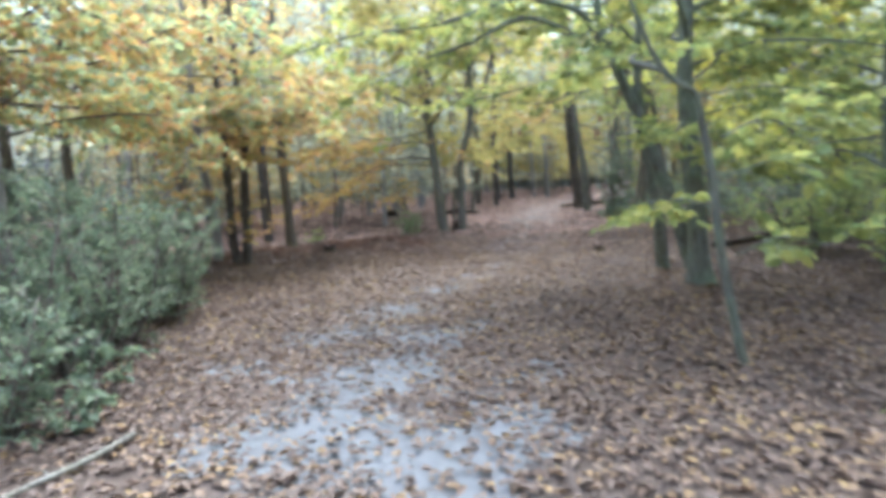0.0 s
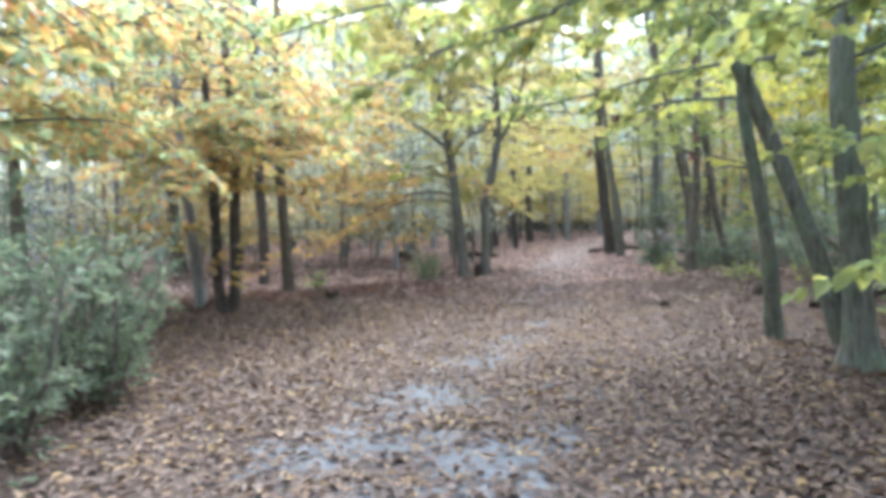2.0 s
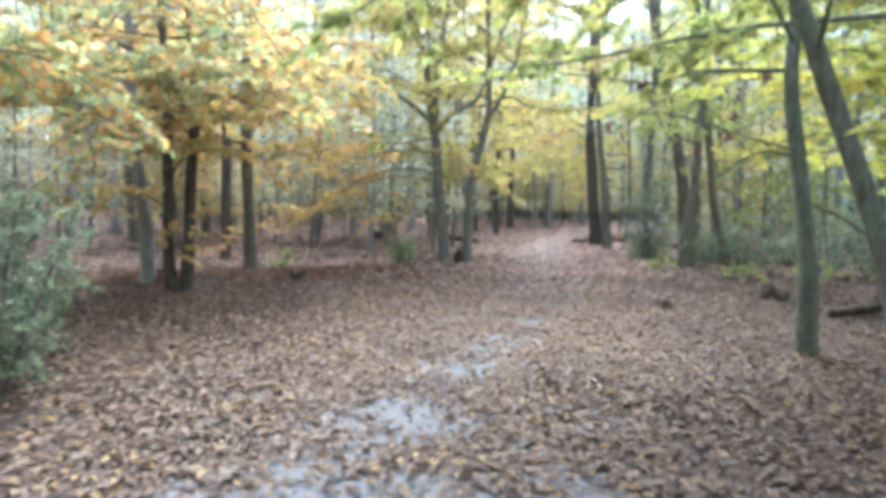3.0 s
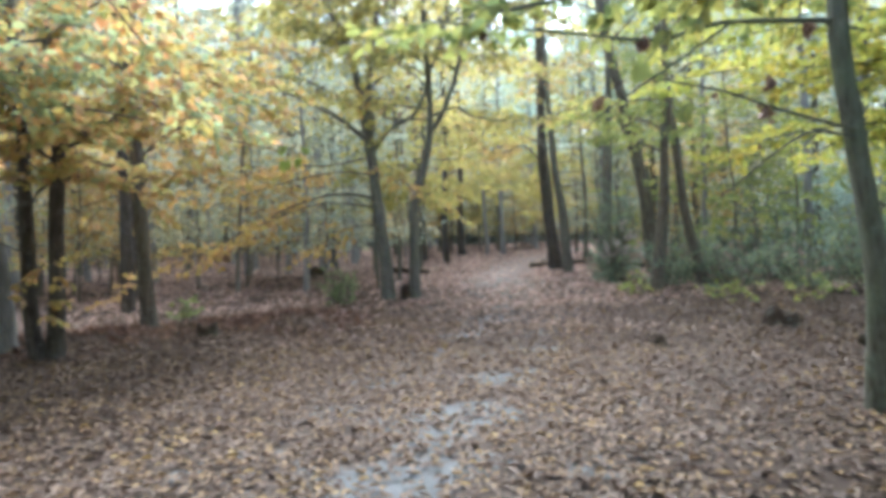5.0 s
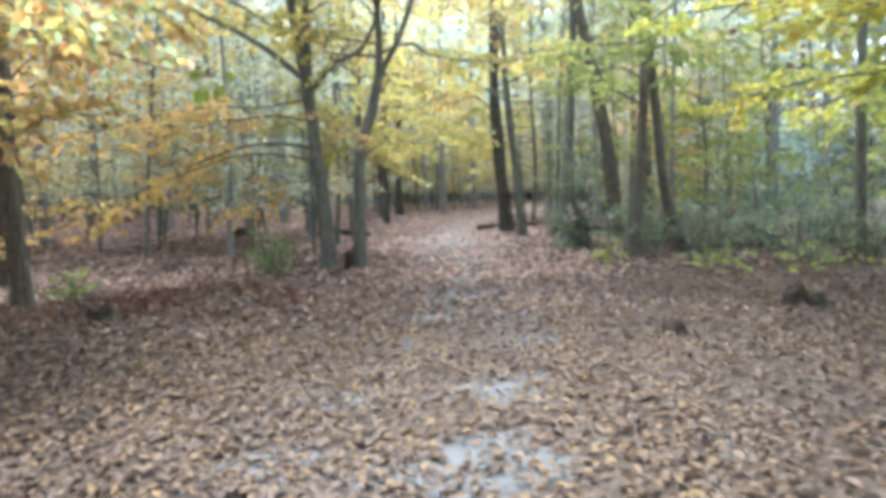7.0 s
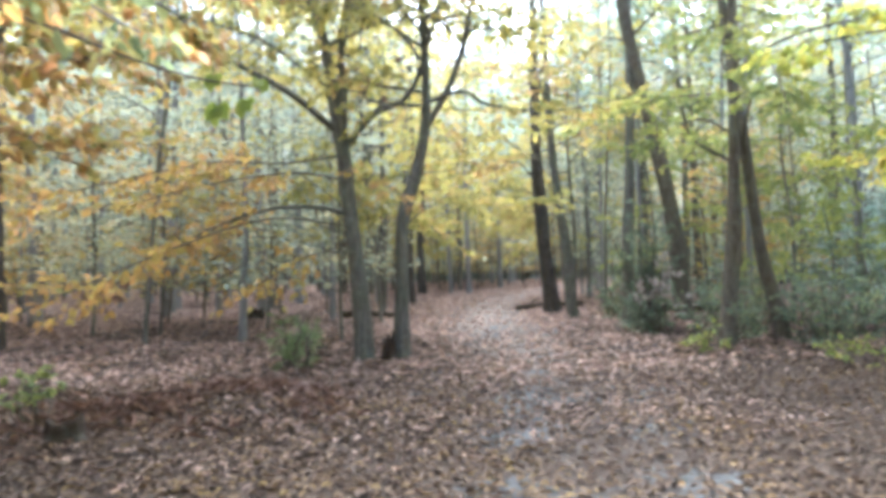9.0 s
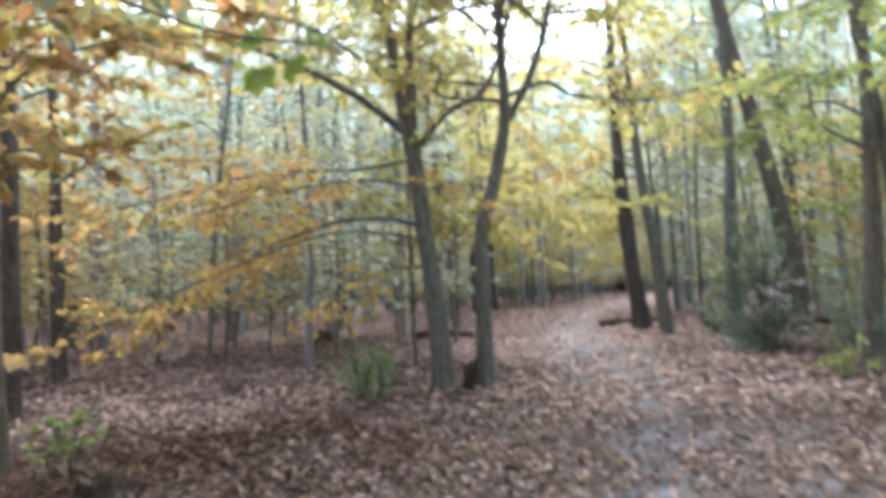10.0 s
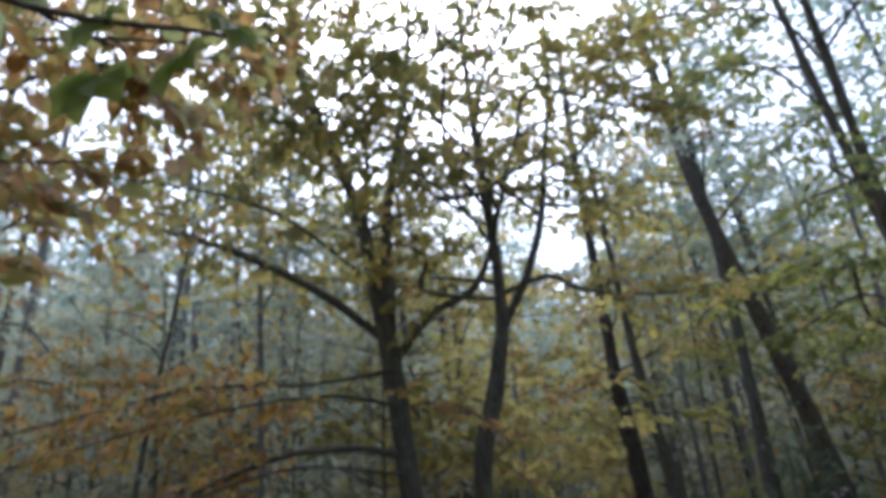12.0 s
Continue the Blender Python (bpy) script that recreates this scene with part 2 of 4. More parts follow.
# ---- mesh builders ----
def mesh_of(name, verts, faces, mats, smooth=True, slots=None):
    me = bpy.data.meshes.new(name)
    verts, faces = np.asarray(verts, np.float32), np.asarray(faces, np.int32)
    k = faces.shape[1]
    me.vertices.add(len(verts))
    me.vertices.foreach_set("co", verts.ravel())
    me.loops.add(faces.size)
    me.loops.foreach_set("vertex_index", faces.ravel())
    me.polygons.add(len(faces))
    me.polygons.foreach_set("loop_start", np.arange(0, faces.size, k, dtype=np.int32))
    me.polygons.foreach_set("loop_total", np.full(len(faces), k, np.int32))
    me.polygons.foreach_set("use_smooth", np.full(len(faces), smooth))
    for m in mats:
        me.materials.append(m)
    if slots is not None:
        me.polygons.foreach_set("material_index", np.asarray(slots, np.int32))
    me.update(calc_edges=True)
    me.validate()
    return me


class Geo:
    """Quads gathered into one mesh."""

    def __init__(self):
        self.v, self.f, self.s, self.n = [], [], [], 0

    def add(self, verts, quads, slot=0):
        self.v.append(np.asarray(verts, float))
        self.f.append(np.asarray(quads, int) + self.n)
        self.s.append(np.full(len(quads), slot))
        self.n += len(verts)

    def mesh(self, name, mats, smooth=True):
        return mesh_of(name, np.concatenate(self.v), np.concatenate(self.f), mats, smooth, np.concatenate(self.s))


def curve_pts(ctrl, steps=5):
    """A smooth line through control points."""
    c = np.asarray(ctrl, float)
    if len(c) < 3:
        return np.array([c[0] + (c[-1] - c[0]) * t for t in np.linspace(0, 1, steps + 1)])
    p = np.vstack([2 * c[0] - c[1], c, 2 * c[-1] - c[-2]])
    out = []
    for i in range(1, len(p) - 2):
        a, b, d, e = p[i - 1], p[i], p[i + 1], p[i + 2]
        for t in np.arange(steps) / steps:
            out.append(0.5 * (2 * b + (d - a) * t + (2 * a - 5 * b + 4 * d - e) * t * t + (3 * b - a - 3 * d + e) * t ** 3))
    out.append(c[-1])
    return np.array(out)


def tube(geo, pts, r0, r1, sides=8, slot=0, rng=None, flare=0.0, power=1.0):
    """A tapered, slightly uneven limb along pts."""
    pts = np.asarray(pts, float)
    n = len(pts)
    tan = np.gradient(pts, axis=0)
    tan /= np.linalg.norm(tan, axis=1)[:, None] + 1e-9
    ref = np.array([1.0, 0, 0]) if abs(tan[0][2]) > 0.7 else np.array([0, 0, 1.0])
    u = np.cross(tan, ref)
    u /= np.linalg.norm(u, axis=1)[:, None] + 1e-9
    w = np.cross(tan, u)
    t = np.linspace(0, 1, n)
    rad = r0 + (r1 - r0) * t ** power
    arc = np.concatenate([[0], np.cumsum(np.linalg.norm(np.diff(pts, axis=0), axis=1))])
    rad = rad * (1 + flare * np.exp(-arc / 0.22))
    ang = np.linspace(0, 2 * math.pi, sides, endpoint=False)
    wob = np.ones((n, sides))
    if rng is not None:
        ph = rng.uniform(0, 6.28, 3)
        wob += 0.07 * np.sin(2 * ang[None] + ph[0] + 2.1 * arc[:, None]) + 0.05 * np.sin(3 * ang[None] + ph[1] - 3.3 * arc[:, None])
        if flare:
            wob += flare * 0.5 * np.exp(-arc / 0.16)[:, None] * np.sin(4 * ang[None] + ph[2])
    ring = pts[:, None] + (rad[:, None] * wob)[..., None] * (u[:, None] * np.cos(ang)[None, :, None] + w[:, None] * np.sin(ang)[None, :, None])
    i = np.arange(n - 1)[:, None] * sides
    j = np.arange(sides)[None]
    k = (j + 1) % sides
    quads = np.stack([i + j, i + k, i + sides + k, i + sides + j], -1).reshape(-1, 4)
    geo.add(ring.reshape(-1, 3), quads, slot)


def add_leaves(geo, p, d, nrm, length, width, slot=0, fold=0.25):
    """Pointed blades folded along the midrib: base p, direction d, face nrm."""
    d = d / (np.linalg.norm(d, axis=1)[:, None] + 1e-9)
    side = np.cross(d, nrm)
    side /= np.linalg.norm(side, axis=1)[:, None] + 1e-9
    up = np.cross(side, d)
    L, W = length[:, None], width[:, None]
    lift = up * W * fold
    v = np.stack([p, p + d * L * 0.3 + side * W * 0.5 + lift, p + d * L * 0.66 + side * W * 0.42 + lift * 0.8,
                  p + d * L - up * L * 0.12, p + d * L * 0.66 - side * W * 0.42 + lift * 0.8, p + d * L * 0.3 - side * W * 0.5 + lift], 1)
    b = np.arange(len(p))[:, None] * 6
    q = np.concatenate([b + np.array([[0, 3, 2, 1]]), b + np.array([[0, 5, 4, 3]])], 0)
    geo.add(v.reshape(-1, 3), q, slot)


def sprays(geo, rng, pts, start=0.25, per_m=5.6, twig=(0.45, 1.05), leaf=(0.085, 0.142), ratio=0.64, droop=0.12, flat=0.8, gap=0.046, keep=1.0, slot=1):
    """Leafy side twigs in layered, near-level fans along a limb. Twigs go to slot 0 and blades to slot 1."""
    pts = np.asarray(pts, float)
    seg = np.linalg.norm(np.diff(pts, axis=0), axis=1)
    arc = np.concatenate([[0], np.cumsum(seg)])
    total = arc[-1]
    n = max(2, int(total * (1 - start) * per_m))
    P, D, N = [], [], []
    for i in range(n + 1):
        s = total * (start + (1 - start) * (i + rng.uniform(0, 0.9)) / (n + 1)) if i < n else total * 0.98
        o = np.array([np.interp(s, arc, pts[:, k]) for k in range(3)])
        e = np.array([np.interp(min(s + 0.1, total), arc, pts[:, k]) - np.interp(max(s - 0.1, 0), arc, pts[:, k]) for k in range(3)])
        e /= np.linalg.norm(e) + 1e-9
        h = np.array([-e[1], e[0], 0.0])
        if np.linalg.norm(h) < 0.3:
            a = rng.uniform(0, 6.28)
            h = np.array([math.cos(a), math.sin(a), 0.0])
        h /= np.linalg.norm(h)
        way = e * rng.uniform(0.3, 0.9) + h * (1 if i % 2 else -1) * rng.uniform(0.5, 1.0) if i < n else e
        way = way + np.array([0, 0, rng.normal(0, 0.38)])
        way[2] *= 0.8
        way /= np.linalg.norm(way)
        ln = rng.uniform(*twig) * (1.0 - 0.35 * s / total) * min(1.0, 0.25 + total / 1.8)
        twigs = [(o, way, ln)]
        for k in range(2):
            turn = rng.uniform(0.5, 0.9) * (1 if k else -1)
            c, sn = math.cos(turn), math.sin(turn)
            w2 = np.array([way[0] * c - way[1] * sn, way[0] * sn + way[1] * c, way[2] + rng.normal(0, 0.12)])
            twigs.append((o + way * ln * rng.uniform(0.25, 0.6), w2, ln * rng.uniform(0.4, 0.7)))
        for o2, w2, l2 in twigs:
            t = np.linspace(0, 1, 4)
            line = o2 + w2 * (t * l2)[:, None] + np.array([0, 0, -1.0]) * (droop * l2 * t ** 2)[:, None]
            tube(geo, line, 0.006, 0.002, 3, 0)
            m = max(2, int(l2 / gap * keep))
            tt = np.sort(rng.uniform(0.1, 1.0, m))
            base = o2 + w2 * (tt * l2)[:, None] + np.array([0, 0, -1.0]) * (droop * l2 * tt ** 2)[:, None]
            sgn = np.where(np.arange(m) % 2, 1.0, -1.0) * rng.uniform(0.5, 1.1, m)
            cs, sn = np.cos(sgn), np.sin(sgn)
            d = np.stack([w2[0] * cs - w2[1] * sn, w2[0] * sn + w2[1] * cs, np.full(m, w2[2]) + rng.normal(-0.3, 0.4, m)], 1)
            P.append(base)
            D.append(d)
            N.append(np.stack([rng.normal(0, flat, m), rng.normal(0, flat, m), np.ones(m)], 1))
    P, D, N = np.concatenate(P), np.concatenate(D), np.concatenate(N)
    ln = rng.uniform(leaf[0], leaf[1], len(P))
    add_leaves(geo, P, D, N, ln, ln * ratio * rng.uniform(0.85, 1.15, len(P)), slot)


def part(name, me, parent, label=""):
    ob = new(name, me)
    ob.parent = parent
    if label:
        ob["label"] = label
    return ob


def thing(name, x, y, label, category, group="", kind="", sink=0.0):
    ob = new(name)
    ob.empty_display_size = 0.2
    ob.location = (x, y, float(ground_z(x, y)) - sink)
    return tagged(ob, label, category, group, kind)


def auto_limbs(rng, stem, count, z0, z1, length, rise=(0.1, 0.4), az=(0, 6.28), sag=0.15):
    """Limbs that leave a stem between two heights."""
    out = []
    for i in range(count):
        z = z0 + (z1 - z0) * (i + rng.uniform(0, 1)) / count
        o = np.array([np.interp(z, stem[:, 2], stem[:, k]) for k in range(3)])
        a = rng.uniform(*az)
        ln = rng.uniform(*length)
        up = rng.uniform(*rise)
        b = a + rng.normal(0, 0.3)
        up += 0.35 * max(0.0, (z - 5.0) / 6.0)
        k = rng.normal(0, 0.09, (3, 3)) * ln
        out.append([o, o + k[0] * 0.4 + ln * 0.32 * np.array([math.cos(a), math.sin(a), up * 1.5]),
                    o + k[1] + ln * 0.66 * np.array([math.cos(b), math.sin(b), up * 1.1]),
                    o + k[2] + ln * np.array([math.cos(b), math.sin(b), up * 0.9 - sag])])
    return out


def tree(name, seed, base, stems, limbs, autos, bark, leaves, label, leaf_opts=None, twig_start=0.25, group="", sides=14, flare=0.22, limb_r=0.028, low_leaves=None, high_keep=0.5):
    """A tree: stems and limbs given relative to the world, plus limbs grown from the first stem."""
    rng = np.random.default_rng(seed)
    x, y = base
    th = thing(name, x, y, label, "tree", group)
    org = np.array(th.location)
    bodies, g = [], Geo()
    for ctrl, r0, r1 in stems:
        ctrl = [np.array(c, float) for c in ctrl]
        line = curve_pts(ctrl, 6) - org
        if not bodies:
            line = np.vstack([[line[0][0], line[0][1], -0.15], line])
        bodies.append(line)
        tube(g, line, r0, r1, sides, 0, rng, flare if len(bodies) == 1 else 0.0)
    part("trunk", g.mesh("trunk", [bark]), th)
    crown = Geo()
    lines = [(curve_pts(c, 5) - org, r) for c, r in limbs]
    for spec in autos:
        si = spec.get("stem", 0)
        kw = {k: v for k, v in spec.items() if k != "stem"}
        lines += [(curve_pts(c, 4), limb_r) for c in auto_limbs(rng, bodies[si], **kw)]
    opts = dict(leaf_opts or {})
    for line, r in lines:
        lg = Geo()
        tube(lg, line, r, max(0.006, r * 0.25), 7, 0, rng)
        part("limb", lg.mesh("limb", [bark]), th)
        low = low_leaves is not None and line[:, 2].mean() < 2.9
        if line[:, 2].mean() > 4.6 and high_keep < 1.0:
            sprays(crown, rng, line, start=twig_start, slot=1, **{**opts, "keep": high_keep})
        else:
            sprays(crown, rng, line, start=twig_start, slot=2 if low else 1, **opts)
    if lines:
        part("crown", crown.mesh("crown", [bark, leaves, low_leaves or leaves]), th)
    return th


# ---- ground ----
def build_ground():
    xs = np.unique(np.concatenate([np.linspace(-400, -40, 10), np.linspace(-40, -9, 32), np.arange(-9, 10.01, 0.14), np.linspace(10, 45, 36), np.linspace(45, 400, 10)]))
    ys = np.unique(np.concatenate([np.linspace(-400, -40, 10), np.linspace(-40, -2, 24), np.arange(-2, 32.01, 0.16), np.linspace(32, 90, 60), np.linspace(90, 400, 10)]))
    X, Y = np.meshgrid(xs, ys)
    Z = ground_z(X, Y)
    nx = len(xs)
    i = (np.arange(len(ys) - 1)[:, None] * nx + np.arange(nx - 1)[None]).reshape(-1, 1)
    me = mesh_of("ground", np.stack([X, Y, Z], -1).reshape(-1, 3), i + np.array([[0, 1, nx + 1, nx]]), [GROUND])
    at = me.attributes.new("bare", "FLOAT", "POINT")
    at.data.foreach_set("value", bare_sand(X, Y).ravel().astype(np.float32))
    at = me.attributes.new("trodden", "FLOAT", "POINT")
    at.data.foreach_set("value", trodden(X, Y).ravel().astype(np.float32))
    tagged(new("ground", me), "forest floor of brown leaf mould with a sandy trail", "ground", kind="structure")


def build_litter():
    rng = np.random.default_rng(5)
    g = Geo()
    # slot 1, mostly the back floor, has its brightness put into the leaf colour
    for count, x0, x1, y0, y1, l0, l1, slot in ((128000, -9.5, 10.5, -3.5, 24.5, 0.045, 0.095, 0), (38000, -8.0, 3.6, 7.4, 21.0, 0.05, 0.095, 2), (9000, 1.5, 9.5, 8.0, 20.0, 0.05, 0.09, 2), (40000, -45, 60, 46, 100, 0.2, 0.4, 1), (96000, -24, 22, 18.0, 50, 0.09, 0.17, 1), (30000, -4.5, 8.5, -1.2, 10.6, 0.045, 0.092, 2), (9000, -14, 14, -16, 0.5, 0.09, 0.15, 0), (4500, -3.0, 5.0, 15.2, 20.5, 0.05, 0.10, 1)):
        x, y = rng.uniform(x0, x1, count), rng.uniform(y0, y1, count)
        keep = rng.uniform(0, 1, count) > np.clip(np.maximum((bare_sand(x, y) - 0.32) * 1.1, trodden(x, y) * np.interp(y, (18, 24), (0.2, 0.85))), 0, 0.66)
        # drifts thin out towards their edges
        rim = np.minimum(np.minimum(x - x0, x1 - x), np.minimum(y - y0, y1 - y)) / (2.6 if slot != 1 else 1.6)
        rim += 0.35 * np.sin(1.9 * x + 0.7 * y) * np.sin(1.6 * y - 0.8 * x)
        keep &= rng.uniform(0, 1, count) < rim
        x, y = x[keep], y[keep]
        n = len(x)
        a = rng.uniform(0, 6.28, n)
        d = np.stack([np.cos(a), np.sin(a), rng.normal(0.04, 0.15, n)], 1)
        nrm = np.stack([rng.normal(0, 0.22, n), rng.normal(0, 0.22, n), np.ones(n)], 1)
        ln = rng.uniform(l0, l1, n)
        p = np.stack([x, y, ground_z(x, y) + 0.006 + rng.uniform(0, 0.035, n)], 1)
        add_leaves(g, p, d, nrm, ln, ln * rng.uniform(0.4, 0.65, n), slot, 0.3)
    tagged(new("leaf_litter", g.mesh("leaf_litter", [LITTER, LITTER_BRIGHTENED, LITTER_TAN])), "dry brown and tan fallen leaves carpeting the floor", "leaf litter", kind="stuff")


build_ground()
build_litter()

# ---- trees along the trail ----
tree("beech_tree", 11, (3.42, 8.8),
     [([(3.42, 8.8, 0.0), (3.34, 8.72, 1.42), (3.25, 8.7, 2.56), (3.3, 8.7, 4.0), (3.4, 8.8, 7.0), (3.3, 8.9, 10.5)], 0.15, 0.05),
      ([(3.40, 9.0, 0.25), (3.2, 9.02, 1.0), (2.98, 9.1, 1.73), (2.6, 9.15, 2.76), (2.3, 9.15, 3.55), (2.12, 9.2, 5.0), (1.7, 9.4, 7.2)], 0.11, 0.03)],
     [([(2.3, 9.1, 3.3), (1.9, 8.8, 3.72), (1.06, 8.7, 3.85), (0.13, 8.7, 3.62), (-1.03, 8.7, 3.52), (-2.0, 8.8, 3.3)], 0.045),
      ([(2.35, 9.1, 3.2), (1.28, 8.6, 3.6), (0.47, 8.4, 3.29), (-0.35, 8.3, 3.02), (-0.9, 8.2, 2.75)], 0.04),
      ([(3.3, 9.2, 3.1), (2.15, 9.7, 3.08), (0.97, 9.9, 2.85), (0.2, 10.2, 2.8)], 0.028),
      ([(3.3, 8.7, 3.4), (2.6, 7.6, 3.7), (1.4, 6.9, 3.9), (0.0, 6.6, 3.8)], 0.03),
      ([(3.3, 8.7, 2.9), (3.7, 7.9, 3.0), (4.2, 7.0, 2.8), (4.8, 6.4, 2.5)], 0.025),
      ([(3.3, 8.7, 4.6), (2.0, 9.2, 5.2), (0.5, 9.8, 5.5), (-1.2, 10.2, 5.3)], 0.04),
      ([(2.1, 9.2, 5.0), (1.0, 10.2, 5.8), (-0.3, 11.2, 6.2), (-1.8, 11.8, 6.2)], 0.035),
      ([(3.3, 8.8, 5.4), (2.2, 10.2, 6.3), (1.2, 11.8, 6.9), (0.2, 13.2, 7.0)], 0.035),
      ([(3.4, 8.8, 4.4), (4.2, 9.6, 4.8), (5.3, 10.6, 4.9), (6.3, 11.4, 4.6)], 0.035),
      ([(3.3, 8.7, 3.6), (4.2, 8.6, 3.9), (5.4, 8.8, 3.8), (6.4, 9.2, 3.4)], 0.032),
      ([(3.3, 8.7, 3.2), (2.8, 7.8, 3.6), (2.2, 7.0, 3.7), (1.5, 6.3, 3.6)], 0.025),
      ([(2.6, 9.15, 2.76), (2.2, 8.3, 3.1), (1.7, 7.5, 3.15)], 0.02),
      ([(3.3, 8.7, 3.9), (3.6, 7.4, 4.3), (3.7, 6.2, 4.3), (3.6, 5.2, 4.0)], 0.03),
      ([(3.3, 8.7, 2.2), (2.9, 8.0, 2.1), (2.6, 7.4, 1.9)], 0.014),
      ([(3.35, 8.7, 1.75), (3.3, 8.1, 1.8), (3.5, 7.4, 1.65)], 0.012),
      ([(3.38, 8.7, 1.35), (3.9, 8.1, 1.55), (4.5, 7.5, 1.4)], 0.012),
      ([(3.3, 8.7, 2.5), (4.0, 8.0, 2.5), (4.9, 7.6, 2.2)], 0.014)],
     # the last eight limbs are added above the view to shade the floor
     [dict(count=24, z0=2.6, z1=10.0, length=(2.2, 4.4), rise=(0.1, 0.45)), dict(count=8, z0=7.0, z1=10.0, length=(3.6, 5.6), rise=(0.0, 0.2), az=(1.0, 2.4))],
     BARK_BEECH, LEAF_LIME, "mossy grey beech with twin stems and yellow-green leaves", flare=0.75, high_keep=0.5)
tree("sapling", 12, (2.22, 4.95),
     [([(2.22, 4.95, 0.0), (2.12, 5.0, 0.66), (2.06, 5.0, 1.08), (2.02, 5.0, 1.49), (1.97, 5.0, 1.79), (1.94, 5.0, 2.0), (1.90, 5.0, 2.1), (1.8, 5.0, 2.16), (1.67, 5.0, 2.29), (1.54, 5.0, 2.55), (1.42, 5.1, 3.1), (1.45, 5.2, 4.2)], 0.038, 0.015)],
     [([(2.15, 5.0, 1.2), (1.9, 5.4, 1.3), (1.75, 5.9, 1.25)], 0.01), ([(2.1, 5.0, 1.75), (2.6, 5.4, 1.9), (3.2, 5.6, 1.8)], 0.01),
      ([(2.2, 5.0, 0.85), (2.5, 4.95, 0.98), (2.85, 4.9, 0.9)], 0.007), ([(2.14, 5.0, 1.45), (2.45, 4.95, 1.55), (2.85, 4.9, 1.45)], 0.008)],
     [dict(count=5, z0=2.2, z1=4.0, length=(0.7, 1.4))],
     BARK_BEECH, LEAF_LIME, "slender crooked sapling with pale green leaves", sides=9, flare=0.2)
BEECH = tree("beech_tree", 13, (3.6, 10.75),
     [([(3.6, 10.75, 0.0), (3.47, 10.6, 1.04), (3.34, 10.6, 2.01), (3.22, 10.6, 2.81), (3.25, 10.6, 3.7), (3.4, 10.7, 6.0), (3.3, 10.8, 8.5)], 0.105, 0.03),
      ([(3.3, 10.55, 2.13), (2.64, 10.45, 2.27), (2.2, 10.4, 2.39), (1.7, 10.3, 2.45)], 0.016, 0.005),
      ([(3.3, 10.55, 2.07), (2.95, 10.5, 2.12), (2.62, 10.4, 2.0), (2.1, 10.3, 1.66)], 0.016, 0.005),
      ([(3.22, 10.6, 2.95), (2.26, 10.5, 2.9), (1.74, 10.4, 2.75), (1.16, 10.4, 2.79), (0.3, 10.5, 2.9)], 0.024, 0.006),
      ([(2.3, 10.5, 2.88), (1.9, 10.5, 2.62), (1.45, 10.5, 2.33), (1.2, 10.5, 2.15)], 0.012, 0.004)],
     [([(3.3, 10.6, 4.4), (2.2, 11.6, 5.0), (0.9, 12.6, 5.5), (-0.4, 13.4, 5.5)], 0.028),
      ([(3.25, 10.6, 3.2), (2.4, 9.9, 3.7), (1.4, 9.4, 3.9), (0.5, 9.2, 3.9)], 0.024),
      ([(3.3, 10.6, 3.9), (4.0, 11.8, 4.3), (4.6, 13.2, 4.5), (5.0, 14.4, 4.2)], 0.025)],
     # the eight long upper limbs are unseen, added to shade the litter below
     [dict(count=18, z0=3.5, z1=8.2, length=(1.8, 3.4), rise=(0.05, 0.4)), dict(count=8, z0=6.4, z1=8.3, length=(3.4, 5.4), rise=(0.0, 0.2), az=(0.4, 2.8))],
     BARK_BEECH, LEAF_LIME, "smooth leaning beech with lime-yellow leaf sprays", twig_start=0.35)


def withered_clumps(th, spots):
    """Bunches of curled dead leaves caught in the twigs."""
    rng = np.random.default_rng(88)
    org = np.array(th.location)
    for x, y, z in spots:
        g = Geo()
        n = 9
        p = np.array([x, y, z]) - org + rng.normal(0, 0.018, (n, 3))
        d = np.stack([rng.normal(0, 0.5, n), rng.normal(0, 0.5, n), -np.ones(n)], 1)
        ln = rng.uniform(0.06, 0.11, n)
        add_leaves(g, p, d, rng.normal(0, 1, (n, 3)), ln, ln * 0.5, 0, 0.6)
        part("withered_twig", g.mesh("withered_twig", [BRACKEN]), th, "bunch of curled dead brown leaves")


